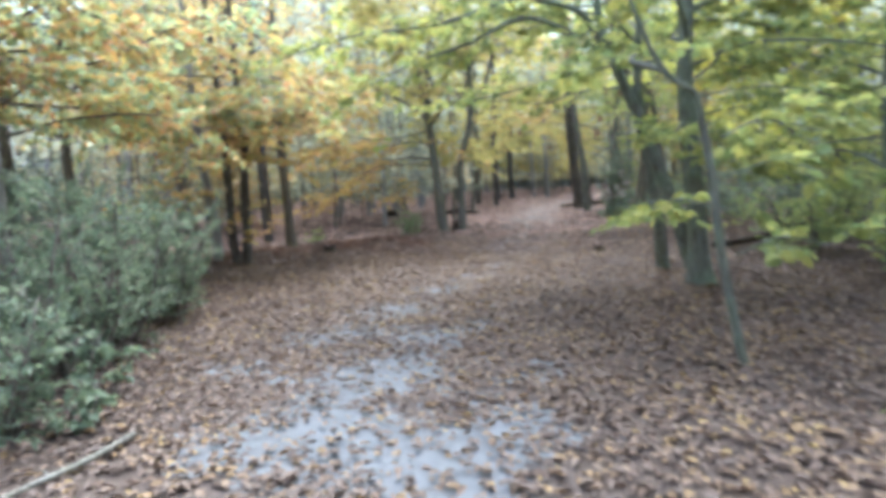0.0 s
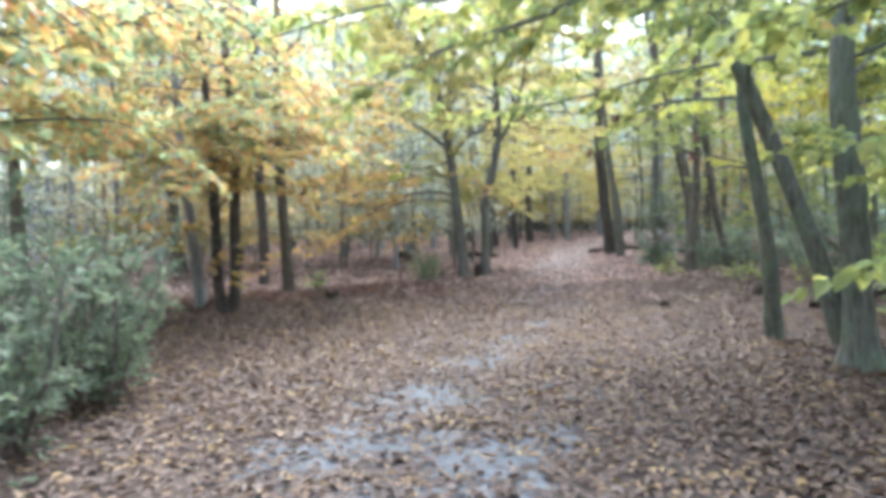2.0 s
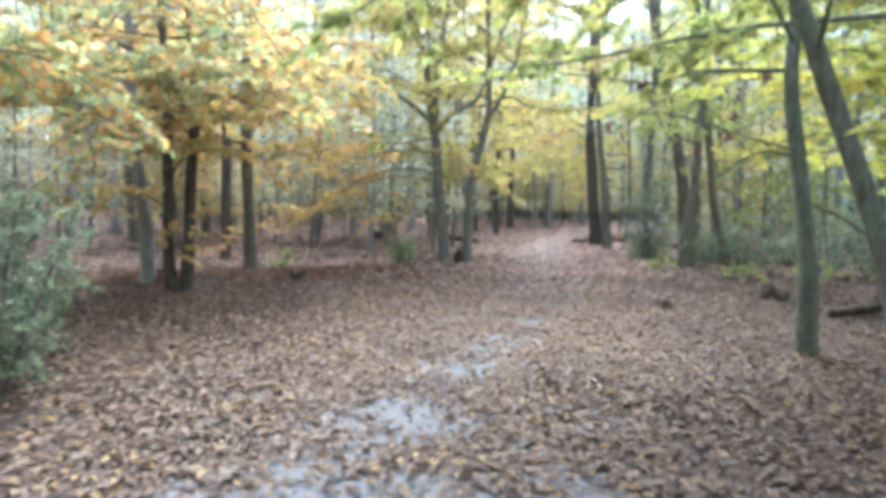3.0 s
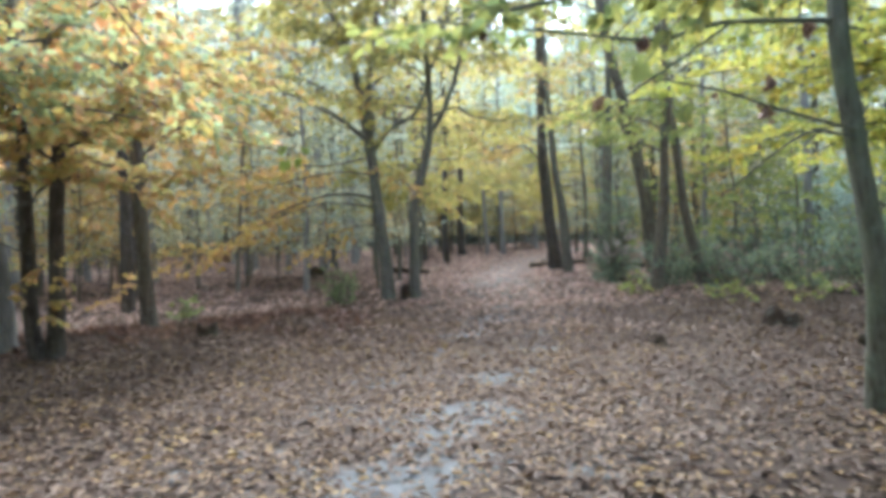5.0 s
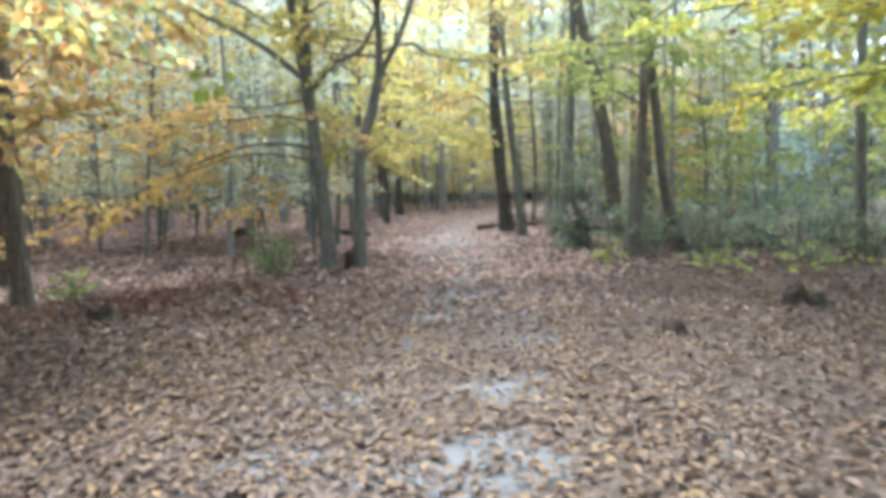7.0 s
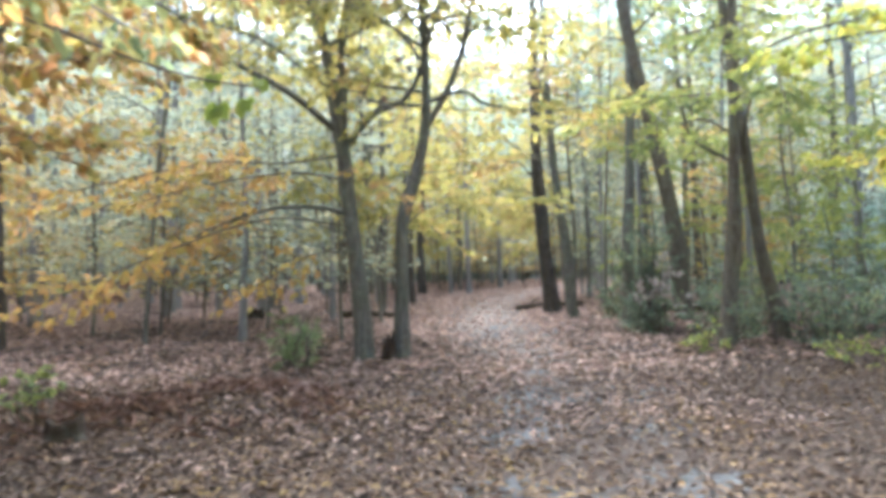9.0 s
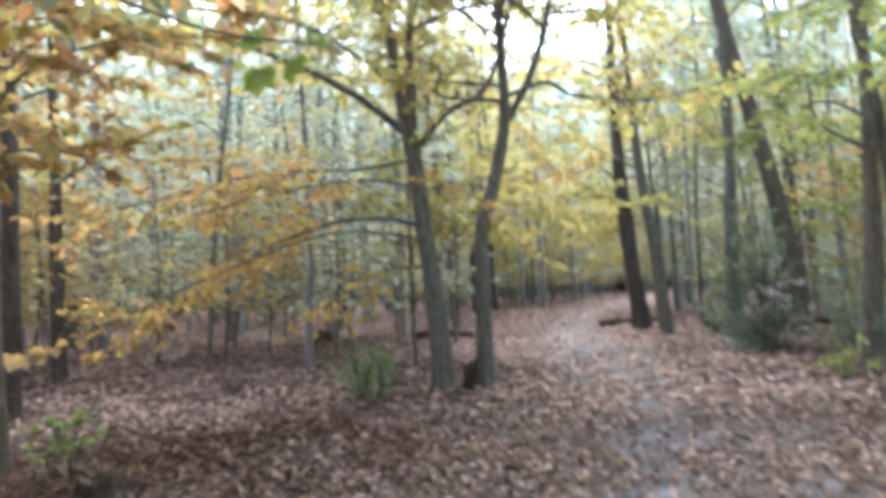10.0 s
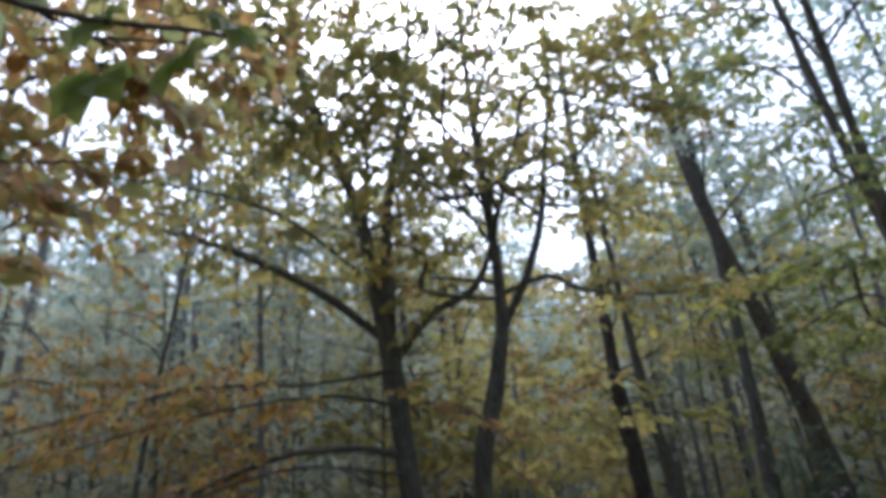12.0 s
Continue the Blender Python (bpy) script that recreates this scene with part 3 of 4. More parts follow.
withered_clumps(BEECH, ((2.5, 10.42, 2.28), (1.62, 10.4, 2.74), (2.58, 10.45, 2.5), (0.5, 10.5, 2.86), (2.9, 10.5, 2.9), (1.3, 10.4, 2.35)))
tree("oak_tree", 14, (-4.77, 15.85),
     [([(-4.68, 15.85, 0.05), (-4.60, 15.8, 1.1), (-4.58, 15.8, 1.9), (-4.5, 15.8, 3.42), (-4.6, 15.8, 4.71), (-4.6, 15.9, 8.5), (-4.4, 16, 12.5)], 0.125, 0.04),
      ([(-4.86, 15.8, -0.05), (-4.95, 15.8, 0.6), (-4.97, 15.8, 1.91), (-5.0, 15.8, 3.58), (-5.2, 15.7, 7.0), (-5.6, 15.6, 11.0)], 0.125, 0.04)],
     [([(-4.9, 15.7, 2.0), (-4.4, 15.0, 2.3), (-3.6, 14.4, 2.4), (-2.8, 14.0, 2.2)], 0.02),
      ([(-4.95, 15.7, 1.5), (-5.2, 15.2, 1.7), (-5.5, 14.8, 1.6)], 0.012),
      ([(-4.9, 15.7, 2.6), (-4.7, 15.2, 2.7), (-4.3, 14.9, 2.5)], 0.012),
      ([(-4.9, 15.7, 0.75), (-4.8, 15.45, 0.85), (-4.6, 15.3, 0.75)], 0.008),
      ([(-4.75, 15.7, 1.25), (-4.6, 15.4, 1.35), (-4.35, 15.2, 1.2)], 0.009)],
     [dict(count=14, z0=2.4, z1=7.5, length=(1.5, 3.0), rise=(0.0, 0.4))],
     BARK_DARK, LEAF_AMBER, "dark twin-stemmed oak with russet leaves clinging low", high_keep=0.22)
tree("maple_tree", 15, (-3.96, 17.6),
     [([(-3.96, 17.6, 0.05), (-4.04, 17.6, 1.93), (-4.07, 17.6, 3.32), (-4.07, 17.6, 5.16), (-3.95, 17.6, 9.0), (-3.9, 17.7, 13.0)], 0.135, 0.04)],
     [([(-4.05, 17.5, 2.6), (-3.4, 16.8, 2.7), (-2.6, 16.2, 2.5)], 0.016),
      ([(-4.07, 17.5, 3.4), (-3.3, 17.0, 3.9), (-2.4, 16.4, 4.05), (-1.4, 16.1, 3.85)], 0.022),
      ([(-4.07, 17.5, 2.9), (-3.4, 16.9, 3.3), (-2.6, 16.5, 3.4), (-1.9, 16.2, 3.25)], 0.018),
      ([(-4.07, 17.6, 3.9), (-3.2, 17.5, 4.5), (-2.3, 17.4, 4.8), (-1.3, 17.2, 4.7)], 0.022)],
     [dict(count=17, z0=2.6, z1=9, length=(2.0, 4.0), rise=(0.0, 0.4))],
     BARK_BROWN, LEAF_AMBER, "straight brown maple trunk with orange leaves", high_keep=0.22)
FORKED = tree("hornbeam_tree", 16, (0.11, 20.8),
     [([(0.13, 20.8, 0.15), (0.05, 20.8, 1.49), (-0.07, 20.8, 2.58), (-0.16, 20.8, 3.55), (-0.31, 20.8, 4.48), (-0.47, 20.8, 5.46), (-0.75, 20.8, 6.2), (-1.2, 20.8, 7.6), (-1.4, 20.9, 9.5)], 0.148, 0.04),
      ([(-0.16, 20.8, 3.6), (-0.14, 20.82, 4.3), (-0.15, 20.85, 5.07), (0.04, 20.8, 6.38), (0.27, 20.8, 7.68), (0.4, 20.8, 9.5)], 0.082, 0.025),
      ([(-0.10, 20.8, 3.55), (0.31, 20.75, 4.04), (0.81, 20.7, 4.31), (1.07, 20.65, 4.75), (1.29, 20.6, 5.46), (1.72, 20.6, 6.49), (2.79, 20.6, 6.99), (4.2, 20.6, 7.9)], 0.055, 0.018)],
     [([(-0.25, 20.8, 3.8), (-0.98, 20.7, 4.36), (-1.88, 20.6, 4.8), (-2.83, 20.5, 5.1), (-3.8, 20.3, 5.2)], 0.062),
      ([(-0.1, 20.75, 2.5), (-0.64, 20.6, 2.58), (-1.36, 20.5, 2.52), (-2.2, 20.3, 2.17), (-2.9, 20.0, 1.7), (-3.6, 19.6, 1.2)], 0.042),
      ([(0.0, 20.7, 1.9), (-0.62, 20.5, 1.87), (-1.05, 20.4, 1.65), (-1.5, 20.2, 1.4)], 0.016),
      ([(-0.15, 20.7, 3.4), (-1.02, 20.3, 3.19), (-2.1, 20.0, 3.12), (-3.48, 19.6, 2.72), (-4.2, 19.3, 2.5)], 0.024),
      ([(-0.1, 20.7, 3.0), (-0.9, 20.0, 3.0), (-2.0, 19.2, 2.7), (-3.0, 18.6, 2.3)], 0.022),
      ([(-0.3, 20.7, 4.4), (-1.4, 19.6, 4.8), (-2.6, 18.8, 4.7), (-3.6, 18.2, 4.4)], 0.026),
      ([(-0.1, 20.7, 2.3), (-1.3, 20.1, 2.35), (-2.7, 19.4, 1.8), (-4.0, 18.8, 1.15), (-5.0, 18.4, 0.65)], 0.02),
      ([(0.0, 20.7, 3.0), (0.3, 20.1, 2.9), (0.6, 19.6, 2.6)], 0.012)],
     [dict(count=21, z0=4.2, z1=9.3, length=(1.8, 3.8), rise=(0.1, 0.5)), dict(stem=1, count=8, z0=5, z1=9.3, length=(1.3, 2.4)),
      dict(stem=2, count=7, z0=4.8, z1=7.2, length=(1.0, 2.2))],
     BARK_GREY, LEAF_GOLD, "grey forked hornbeam with spreading golden leaf sprays", low_leaves=LEAF_RUSSET, leaf_opts=dict(keep=0.55), high_keep=0.66)
tree("hornbeam_tree", 17, (0.70, 20.8),
     [([(0.69, 20.8, 0.1), (0.72, 20.8, 0.9), (0.74, 20.8, 1.56), (0.76, 20.8, 2.37), (1.0, 20.8, 3.14), (1.17, 20.8, 4.0), (1.19, 20.8, 4.9), (1.14, 20.8, 6.04), (1.1, 20.8, 7.61), (1.13, 20.9, 9.5)], 0.135, 0.035),
      ([(1.15, 20.8, 3.85), (1.54, 20.75, 4.51), (1.8, 20.7, 5.2), (1.95, 20.7, 5.9), (2.24, 20.7, 7.46), (2.4, 20.7, 9.0)], 0.06, 0.02)],
     [([(1.2, 20.8, 4.3), (1.76, 20.6, 4.44), (2.15, 20.5, 4.21), (3.13, 20.3, 4.08), (4.4, 20.1, 4.3)], 0.04),
      ([(0.78, 20.8, 2.3), (1.2, 20.4, 2.6), (1.9, 20.0, 2.7), (2.6, 19.8, 2.6)], 0.014)],
     [dict(count=18, z0=3.9, z1=9.3, length=(1.6, 3.6), rise=(0.1, 0.5)), dict(stem=1, count=8, z0=4.6, z1=8.6, length=(1.2, 2.4))],
     BARK_GREY, LEAF_GOLD, "grey crooked hornbeam beside the trail with yellow leaves", leaf_opts=dict(keep=0.75), high_keep=0.66)


def pole(name, seed, base, pts, r, bark, leaves, label, autos, **kw):
    return tree(name, seed, base, [(pts, r, r * 0.3)], [], autos, bark, leaves, label, **kw)


pole("pine_tree", 21, (6.0, 27.9), [(6.0, 27.9, 0.4), (5.77, 27.8, 2.48), (5.62, 27.8, 4.77), (5.64, 27.8, 6.13), (5.7, 27.9, 11), (5.9, 28, 15)], 0.23, BARK_DARK, LEAF_AMBER,
     "dark tall trunk where the trail bends", [dict(count=12, z0=3.5, z1=13, length=(2, 3.8), rise=(0.1, 0.4))], leaf_opts=dict(leaf=(0.10, 0.16), per_m=5, gap=0.06, twig=(0.5, 1.2)))
pole("oak_tree", 22, (6.0, 26.5), [(6.0, 26.5, 0.35), (5.86, 26.5, 2.37), (5.66, 26.5, 3.79), (5.52, 26.5, 5.91), (5.4, 26.5, 10)], 0.17, BARK_GREY, LEAF_GOLD,
     "pale grey slim oak beside a darker trunk", [dict(count=10, z0=3.5, z1=9, length=(1.8, 3), rise=(0.1, 0.4))], leaf_opts=dict(leaf=(0.10, 0.16), per_m=5, gap=0.06, twig=(0.5, 1.2)))
pole("pine_tree", 23, (7.35, 20.5), [(7.35, 20.5, 0.2), (7.2, 20.5, 0.9), (6.94, 20.5, 2.0), (6.75, 20.5, 3.69), (6.54, 20.5, 5.08), (6.2, 20.5, 9), (5.9, 20.4, 14)], 0.14, BARK_BROWN, LEAF_LIME,
     "leaning brown trunk rising from evergreen shrubs", [dict(count=12, z0=3.4, z1=12, length=(1.6, 3.2), rise=(0.1, 0.4))])
pole("oak_tree", 24, (6.15, 20.4), [(6.15, 20.4, 0.2), (6.28, 20.4, 1.2), (6.4, 20.4, 2.29), (6.49, 20.4, 4.13), (6.6, 20.4, 8), (6.6, 20.4, 12.5)], 0.16, BARK_BROWN, LEAF_LIME,
     "upright brown oak trunk among evergreen shrubs", [dict(count=14, z0=2.8, z1=11, length=(1.8, 3.6), rise=(0.0, 0.4))])
pole("pine_tree", 25, (6.5, 24.5), [(6.5, 24.5, 0.3), (6.6, 24.5, 2.5), (6.71, 24.5, 4.31), (6.8, 24.5, 8), (6.8, 24.5, 15)], 0.16, BARK_GREY, LEAF_HAZED,
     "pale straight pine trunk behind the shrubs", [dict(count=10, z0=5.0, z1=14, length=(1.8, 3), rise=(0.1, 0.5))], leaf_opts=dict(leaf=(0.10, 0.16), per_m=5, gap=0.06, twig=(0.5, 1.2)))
pole("pine_tree", 26, (7.9, 24.4), [(7.9, 24.4, 0.3), (7.7, 24.4, 2.6), (7.3, 24.4, 4.6), (6.6, 24.4, 7.8), (6.3, 24.4, 11), (5.9, 24.4, 15)], 0.22, BARK_BROWN, LEAF_HAZED,
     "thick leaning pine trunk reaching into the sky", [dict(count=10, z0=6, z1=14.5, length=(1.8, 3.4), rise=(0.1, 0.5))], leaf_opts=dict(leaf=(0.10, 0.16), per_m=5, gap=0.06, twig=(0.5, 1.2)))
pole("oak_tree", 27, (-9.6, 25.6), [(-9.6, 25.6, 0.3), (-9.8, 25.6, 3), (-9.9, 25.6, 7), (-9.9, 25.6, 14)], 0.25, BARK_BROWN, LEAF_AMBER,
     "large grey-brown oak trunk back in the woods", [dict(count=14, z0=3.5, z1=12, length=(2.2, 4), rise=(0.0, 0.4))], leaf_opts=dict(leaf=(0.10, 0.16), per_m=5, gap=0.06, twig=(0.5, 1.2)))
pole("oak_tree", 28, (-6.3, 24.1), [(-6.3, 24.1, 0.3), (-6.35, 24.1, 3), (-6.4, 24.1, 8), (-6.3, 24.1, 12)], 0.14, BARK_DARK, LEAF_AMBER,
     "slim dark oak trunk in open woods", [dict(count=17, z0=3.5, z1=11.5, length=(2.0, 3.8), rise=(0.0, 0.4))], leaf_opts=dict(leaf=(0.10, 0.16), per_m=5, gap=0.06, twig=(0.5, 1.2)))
pole("oak_tree", 29, (-9.4, 32.0), [(-9.4, 32.0, 0.4), (-9.5, 32, 3), (-9.4, 32, 7), (-9.3, 32, 13)], 0.23, BARK_BROWN, LEAF_HAZED,
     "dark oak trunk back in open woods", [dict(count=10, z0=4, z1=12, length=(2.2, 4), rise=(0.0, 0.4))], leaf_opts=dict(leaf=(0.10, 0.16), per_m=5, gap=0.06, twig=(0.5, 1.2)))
for _k, (_x, _y, _r) in enumerate(((3.6, 39.0, 0.2), (4.6, 40.5, 0.22), (2.3, 36.5, 0.15), (3.0, 33.5, 0.11))):
    pole("oak_tree", 120 + _k, (_x, _y), [(_x, _y, 0.5), (_x - 0.05, _y, 3), (_x + 0.1, _y, 7), (_x, _y, 13)], _r, BARK_DARK, LEAF_GOLD,
         "dark slim trunk lining the far trail", [dict(count=9, z0=2.5, z1=11, length=(2, 3.8), rise=(0.0, 0.35))], leaf_opts=dict(leaf=(0.12, 0.18), per_m=5, gap=0.09, twig=(0.6, 1.3)))
for _k, (_x, _y, _r) in enumerate(((1.6, 30.5, 0.08), (8.4, 32.0, 0.09), (0.6, 25.8, 0.07), (9.8, 37.5, 0.09), (7.2, 44.0, 0.1), (4.0, 46.5, 0.1))):
    pole("beech_tree", 140 + _k, (_x, _y), [(_x, _y, 0.4), (_x + 0.1, _y, 3), (_x, _y + 0.1, 6), (_x + 0.1, _y, 9.5)], _r, BARK_GREY, LEAF_GOLD,
         "slim beech with golden leaves beside the far trail", [dict(count=17, z0=1.9, z1=8.5, length=(2.2, 4.2), rise=(0.0, 0.35))], group="golden beeches",
         leaf_opts=dict(leaf=(0.12, 0.19), per_m=5, gap=0.08, twig=(0.6, 1.3)))
pole("maple_tree", 30, (-5.3, 20.5), [(-5.3, 20.5, 0.2), (-5.3, 20.5, 3), (-5.35, 20.5, 7), (-5.3, 20.5, 12)], 0.14, BARK_DARK, LEAF_AMBER,
     "dark maple trunk behind a leaf bank", [dict(count=15, z0=3, z1=10.5, length=(2.0, 4.0), rise=(0.0, 0.4))], high_keep=0.22)
pole("maple_tree", 31, (-6.7, 10.2), [(-6.7, 10.2, 0.0), (-6.6, 10.2, 2.5), (-6.7, 10.2, 5), (-6.6, 10.3, 10)], 0.16, BARK_BROWN, LEAF_LEFT,
     "brown maple with orange and green leaf sprays over the trail",
     [dict(count=12, z0=2.6, z1=5.0, length=(3.0, 5.2), rise=(0.02, 0.22), az=(-1.3, 1.0)), dict(count=5, z0=4.5, z1=8.5, length=(2.0, 3.4), rise=(0.1, 0.4))])
tree("maple_tree", 32, (-5.52, 16.15),
     [([(-5.45, 16.15, 0.0), (-5.48, 16.15, 0.9), (-5.66, 16.15, 2.55), (-5.8, 16.2, 4.6), (-5.9, 16.2, 9.0)], 0.14, 0.05)],
     [([(-5.6, 16.1, 2.5), (-5.3, 15.0, 2.75), (-4.95, 13.8, 2.75), (-4.75, 12.7, 2.5), (-4.5, 11.9, 2.15)], 0.022),
      ([(-5.65, 16.1, 2.8), (-5.9, 14.8, 3.2), (-5.7, 13.4, 3.2), (-5.3, 12.2, 2.9)], 0.022),
      ([(-5.5, 16.1, 1.6), (-5.9, 15.2, 1.8), (-6.3, 14.2, 1.7), (-6.5, 13.3, 1.4)], 0.016),
      ([(-5.7, 16.1, 3.2), (-4.7, 14.9, 3.6), (-3.9, 13.7, 3.6), (-3.3, 12.5, 3.3)], 0.022)],
     [dict(count=15, z0=2.3, z1=5.0, length=(2.4, 4.6), rise=(0.05, 0.3), az=(-2.2, 0.2)), dict(count=4, z0=4.5, z1=8, length=(1.5, 3.0), rise=(0.1, 0.4))],
     BARK_PALE, LEAF_LEFT, "pale grey maple with mixed orange and green leaves", high_keep=0.22)

LIMEY = tree("beech_tree", 35, (9.0, 14.6), [([(9.0, 14.6, 0.0), (8.9, 14.6, 2.5), (9.0, 14.7, 5), (8.9, 14.8, 9.5)], 0.13, 0.04)],
     [([(9.0, 14.6, 3.2), (7.6, 15.6, 3.9), (6.2, 16.6, 4.2), (4.8, 17.4, 4.1)], 0.04),
      ([(9.0, 14.6, 4.0), (7.8, 16.0, 5.0), (6.6, 17.4, 5.6), (5.4, 18.4, 5.8)], 0.04),
      ([(9.0, 14.6, 2.8), (8.0, 15.8, 3.1), (7.0, 16.9, 3.1), (6.2, 17.8, 2.8)], 0.032),
      ([(9.0, 14.6, 4.6), (7.4, 15.2, 5.4), (5.8, 15.8, 5.8), (4.2, 16.2, 5.6)], 0.04),
      ([(9.0, 14.6, 3.6), (7.4, 14.8, 4.2), (5.9, 15.2, 4.4), (4.6, 15.4, 4.2)], 0.035),
      ([(9.0, 14.6, 5.2), (8.0, 16.4, 6.4), (7.2, 18.0, 7.0), (6.4, 19.2, 7.2)], 0.035)],
     # the last twelve, long and high, are added to darken the floor underneath
     [dict(count=10, z0=2.6, z1=6.0, length=(2.0, 3.6), rise=(0.05, 0.3), az=(1.7, 4.3)), dict(count=6, z0=3.5, z1=8.5, length=(2.0, 3.4), rise=(0.1, 0.4)), dict(count=12, z0=7.0, z1=9.3, length=(4.0, 6.6), rise=(0.0, 0.15), az=(2.2, 4.2))],
     BARK_BEECH, LEAF_SUNNY, "smooth beech with lime-yellow sprays reaching over open litter", dict(per_m=6.5), high_keep=0.6)
pole("beech_tree", 36, (6.6, 9.6), [(6.6, 9.6, 0.0), (6.5, 9.6, 2.0), (6.6, 9.7, 4.5), (6.4, 9.8, 8)], 0.09, BARK_BEECH, LEAF_LIME,
     "young beech with green and yellow leaves near the ground",
     [dict(count=16, z0=0.9, z1=6.5, length=(1.4, 2.8), rise=(0.05, 0.35))], high_keep=0.3)
pole("beech_tree", 37, (8.4, 11.6), [(8.4, 11.6, 0.0), (8.4, 11.6, 2.0), (8.5, 11.7, 4.5), (8.4, 11.8, 9)], 0.11, BARK_DARK, LEAF_LIME,
     "dark-barked young beech with yellow-green leaves",
     [dict(count=13, z0=1.0, z1=7.5, length=(1.4, 2.8), rise=(0.05, 0.35))], high_keep=0.3)
pole("beech_tree", 38, (5.6, 5.6), [(5.6, 5.6, 0.0), (5.6, 5.6, 1.5), (5.5, 5.7, 3.5), (5.6, 5.7, 6)], 0.05, BARK_BEECH, LEAF_LIME,
     "thin young beech with bright green leaves",
     [dict(count=13, z0=0.7, z1=5.0, length=(1.0, 2.1), rise=(0.05, 0.35))])
for _k, (_x, _y, _h) in enumerate(((9.3, 22.6, 5.5), (11.2, 22.8, 6.0), (13.2, 20.4, 6.0), (9.2, 27.0, 6.5), (12.4, 26.0, 6.5), (15.4, 22.6, 6.5), (10.4, 17.4, 4.2), (12.6, 15.0, 5.0))):
    pole("young_beech", 160 + _k, (_x, _y), [(_x, _y, 0.1), (_x + 0.1, _y, _h * 0.4), (_x, _y + 0.1, _h * 0.7), (_x - 0.1, _y, _h)], 0.045, BARK_GREY, LEAF_LIME,
         "young beech with yellow-green leaves among evergreen shrubs", [dict(count=15, z0=0.7, z1=_h * 0.92, length=(1.2, 2.4), rise=(0.0, 0.35))], group="young beeches",
         leaf_opts=dict(leaf=(0.10, 0.16), per_m=5, gap=0.07, twig=(0.4, 0.9)), limb_r=0.014)
pole("oak_tree", 171, (-2.00, 24.4), [(-2.00, 24.4, 0.2), (-1.97, 24.4, 1.6), (-1.92, 24.4, 3.23), (-2.12, 24.5, 9.5)], 0.10, BARK_PALE, LEAF_HAZED,
     "slim oak trunk beyond a leaf bank, paled for haze", [dict(count=8, z0=5.0, z1=9, length=(1.5, 2.8), rise=(0.1, 0.4))], leaf_opts=dict(leaf=(0.10, 0.16), per_m=5, gap=0.08))
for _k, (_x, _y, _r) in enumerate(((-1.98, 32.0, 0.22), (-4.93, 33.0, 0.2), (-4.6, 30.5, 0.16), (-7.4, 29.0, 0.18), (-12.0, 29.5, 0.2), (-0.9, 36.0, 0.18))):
    pole("oak_tree", 172 + _k, (_x, _y), [(_x, _y, 0.3), (_x - 0.1, _y, 3), (_x - 0.15, _y, 7), (_x, _y, 14)], _r, BARK_PALE, LEAF_HAZED,
         "upright oak trunk back in the woods, greyed for haze", [dict(count=8, z0=5.5, z1=13, length=(1.8, 3.2), rise=(0.1, 0.5))], leaf_opts=dict(leaf=(0.12, 0.18), per_m=4, gap=0.1))
pole("pine_tree", 39, (-4.75, 7.0), [(-4.75, 7.0, 0.0), (-4.75, 7.0, 2.5), (-4.7, 7.0, 6.0), (-4.7, 7.1, 13.0)], 0.2, BARK_GREY, LEAF_HAZED_GREEN,
     "thick grey pine trunk rising behind myrtle shrubs", [dict(count=8, z0=8.0, z1=12.5, length=(1.6, 3.0), rise=(0.1, 0.4))], leaf_opts=dict(leaf=(0.10, 0.16), per_m=5, gap=0.08))
pole("maple_tree", 33, (-8.2, 7.2), [(-8.2, 7.2, 0.0), (-8.1, 7.2, 2.5), (-8.2, 7.3, 5), (-8.1, 7.3, 10)], 0.15, BARK_BROWN, LEAF_LEFT,
     "brown maple with long leafy limbs over shrubs",
     [dict(count=13, z0=2.8, z1=5.5, length=(3.0, 5.4), rise=(0.02, 0.25), az=(-0.9, 1.3)), dict(count=3, z0=5, z1=8, length=(2.0, 4.0), rise=(0.1, 0.4))])
pole("maple_tree", 34, (-7.4, 13.6), [(-7.4, 13.6, 0.0), (-7.5, 13.6, 2.5), (-7.4, 13.6, 5), (-7.3, 13.7, 11)], 0.13, BARK_BROWN, LEAF_LEFT,
     "brown maple with green and orange leaves in layers",
     # the nine highest limbs are added out of view as shade over the trail
     [dict(count=14, z0=2.4, z1=6.5, length=(2.6, 4.8), rise=(0.0, 0.3), az=(-1.9, 0.1)), dict(count=4, z0=5, z1=9, length=(2.0, 3.6), rise=(0.1, 0.4)), dict(count=9, z0=7.5, z1=10.5, length=(4.0, 6.6), rise=(0.0, 0.15), az=(-1.0, 0.5))], high_keep=0.25)

withered_clumps(FORKED, ((0.71, 20.6, 4.95), (-0.15, 20.7, 4.79), (0.49, 20.6, 4.33), (-2.96, 19.0, 1.35), (-2.98, 19.3, 1.58), (-2.92, 19.2, 1.49)))
withered_clumps(LIMEY, ((6.30, 16.17, 3.25), (5.2, 15.9, 3.6), (6.8, 17.3, 3.0)))

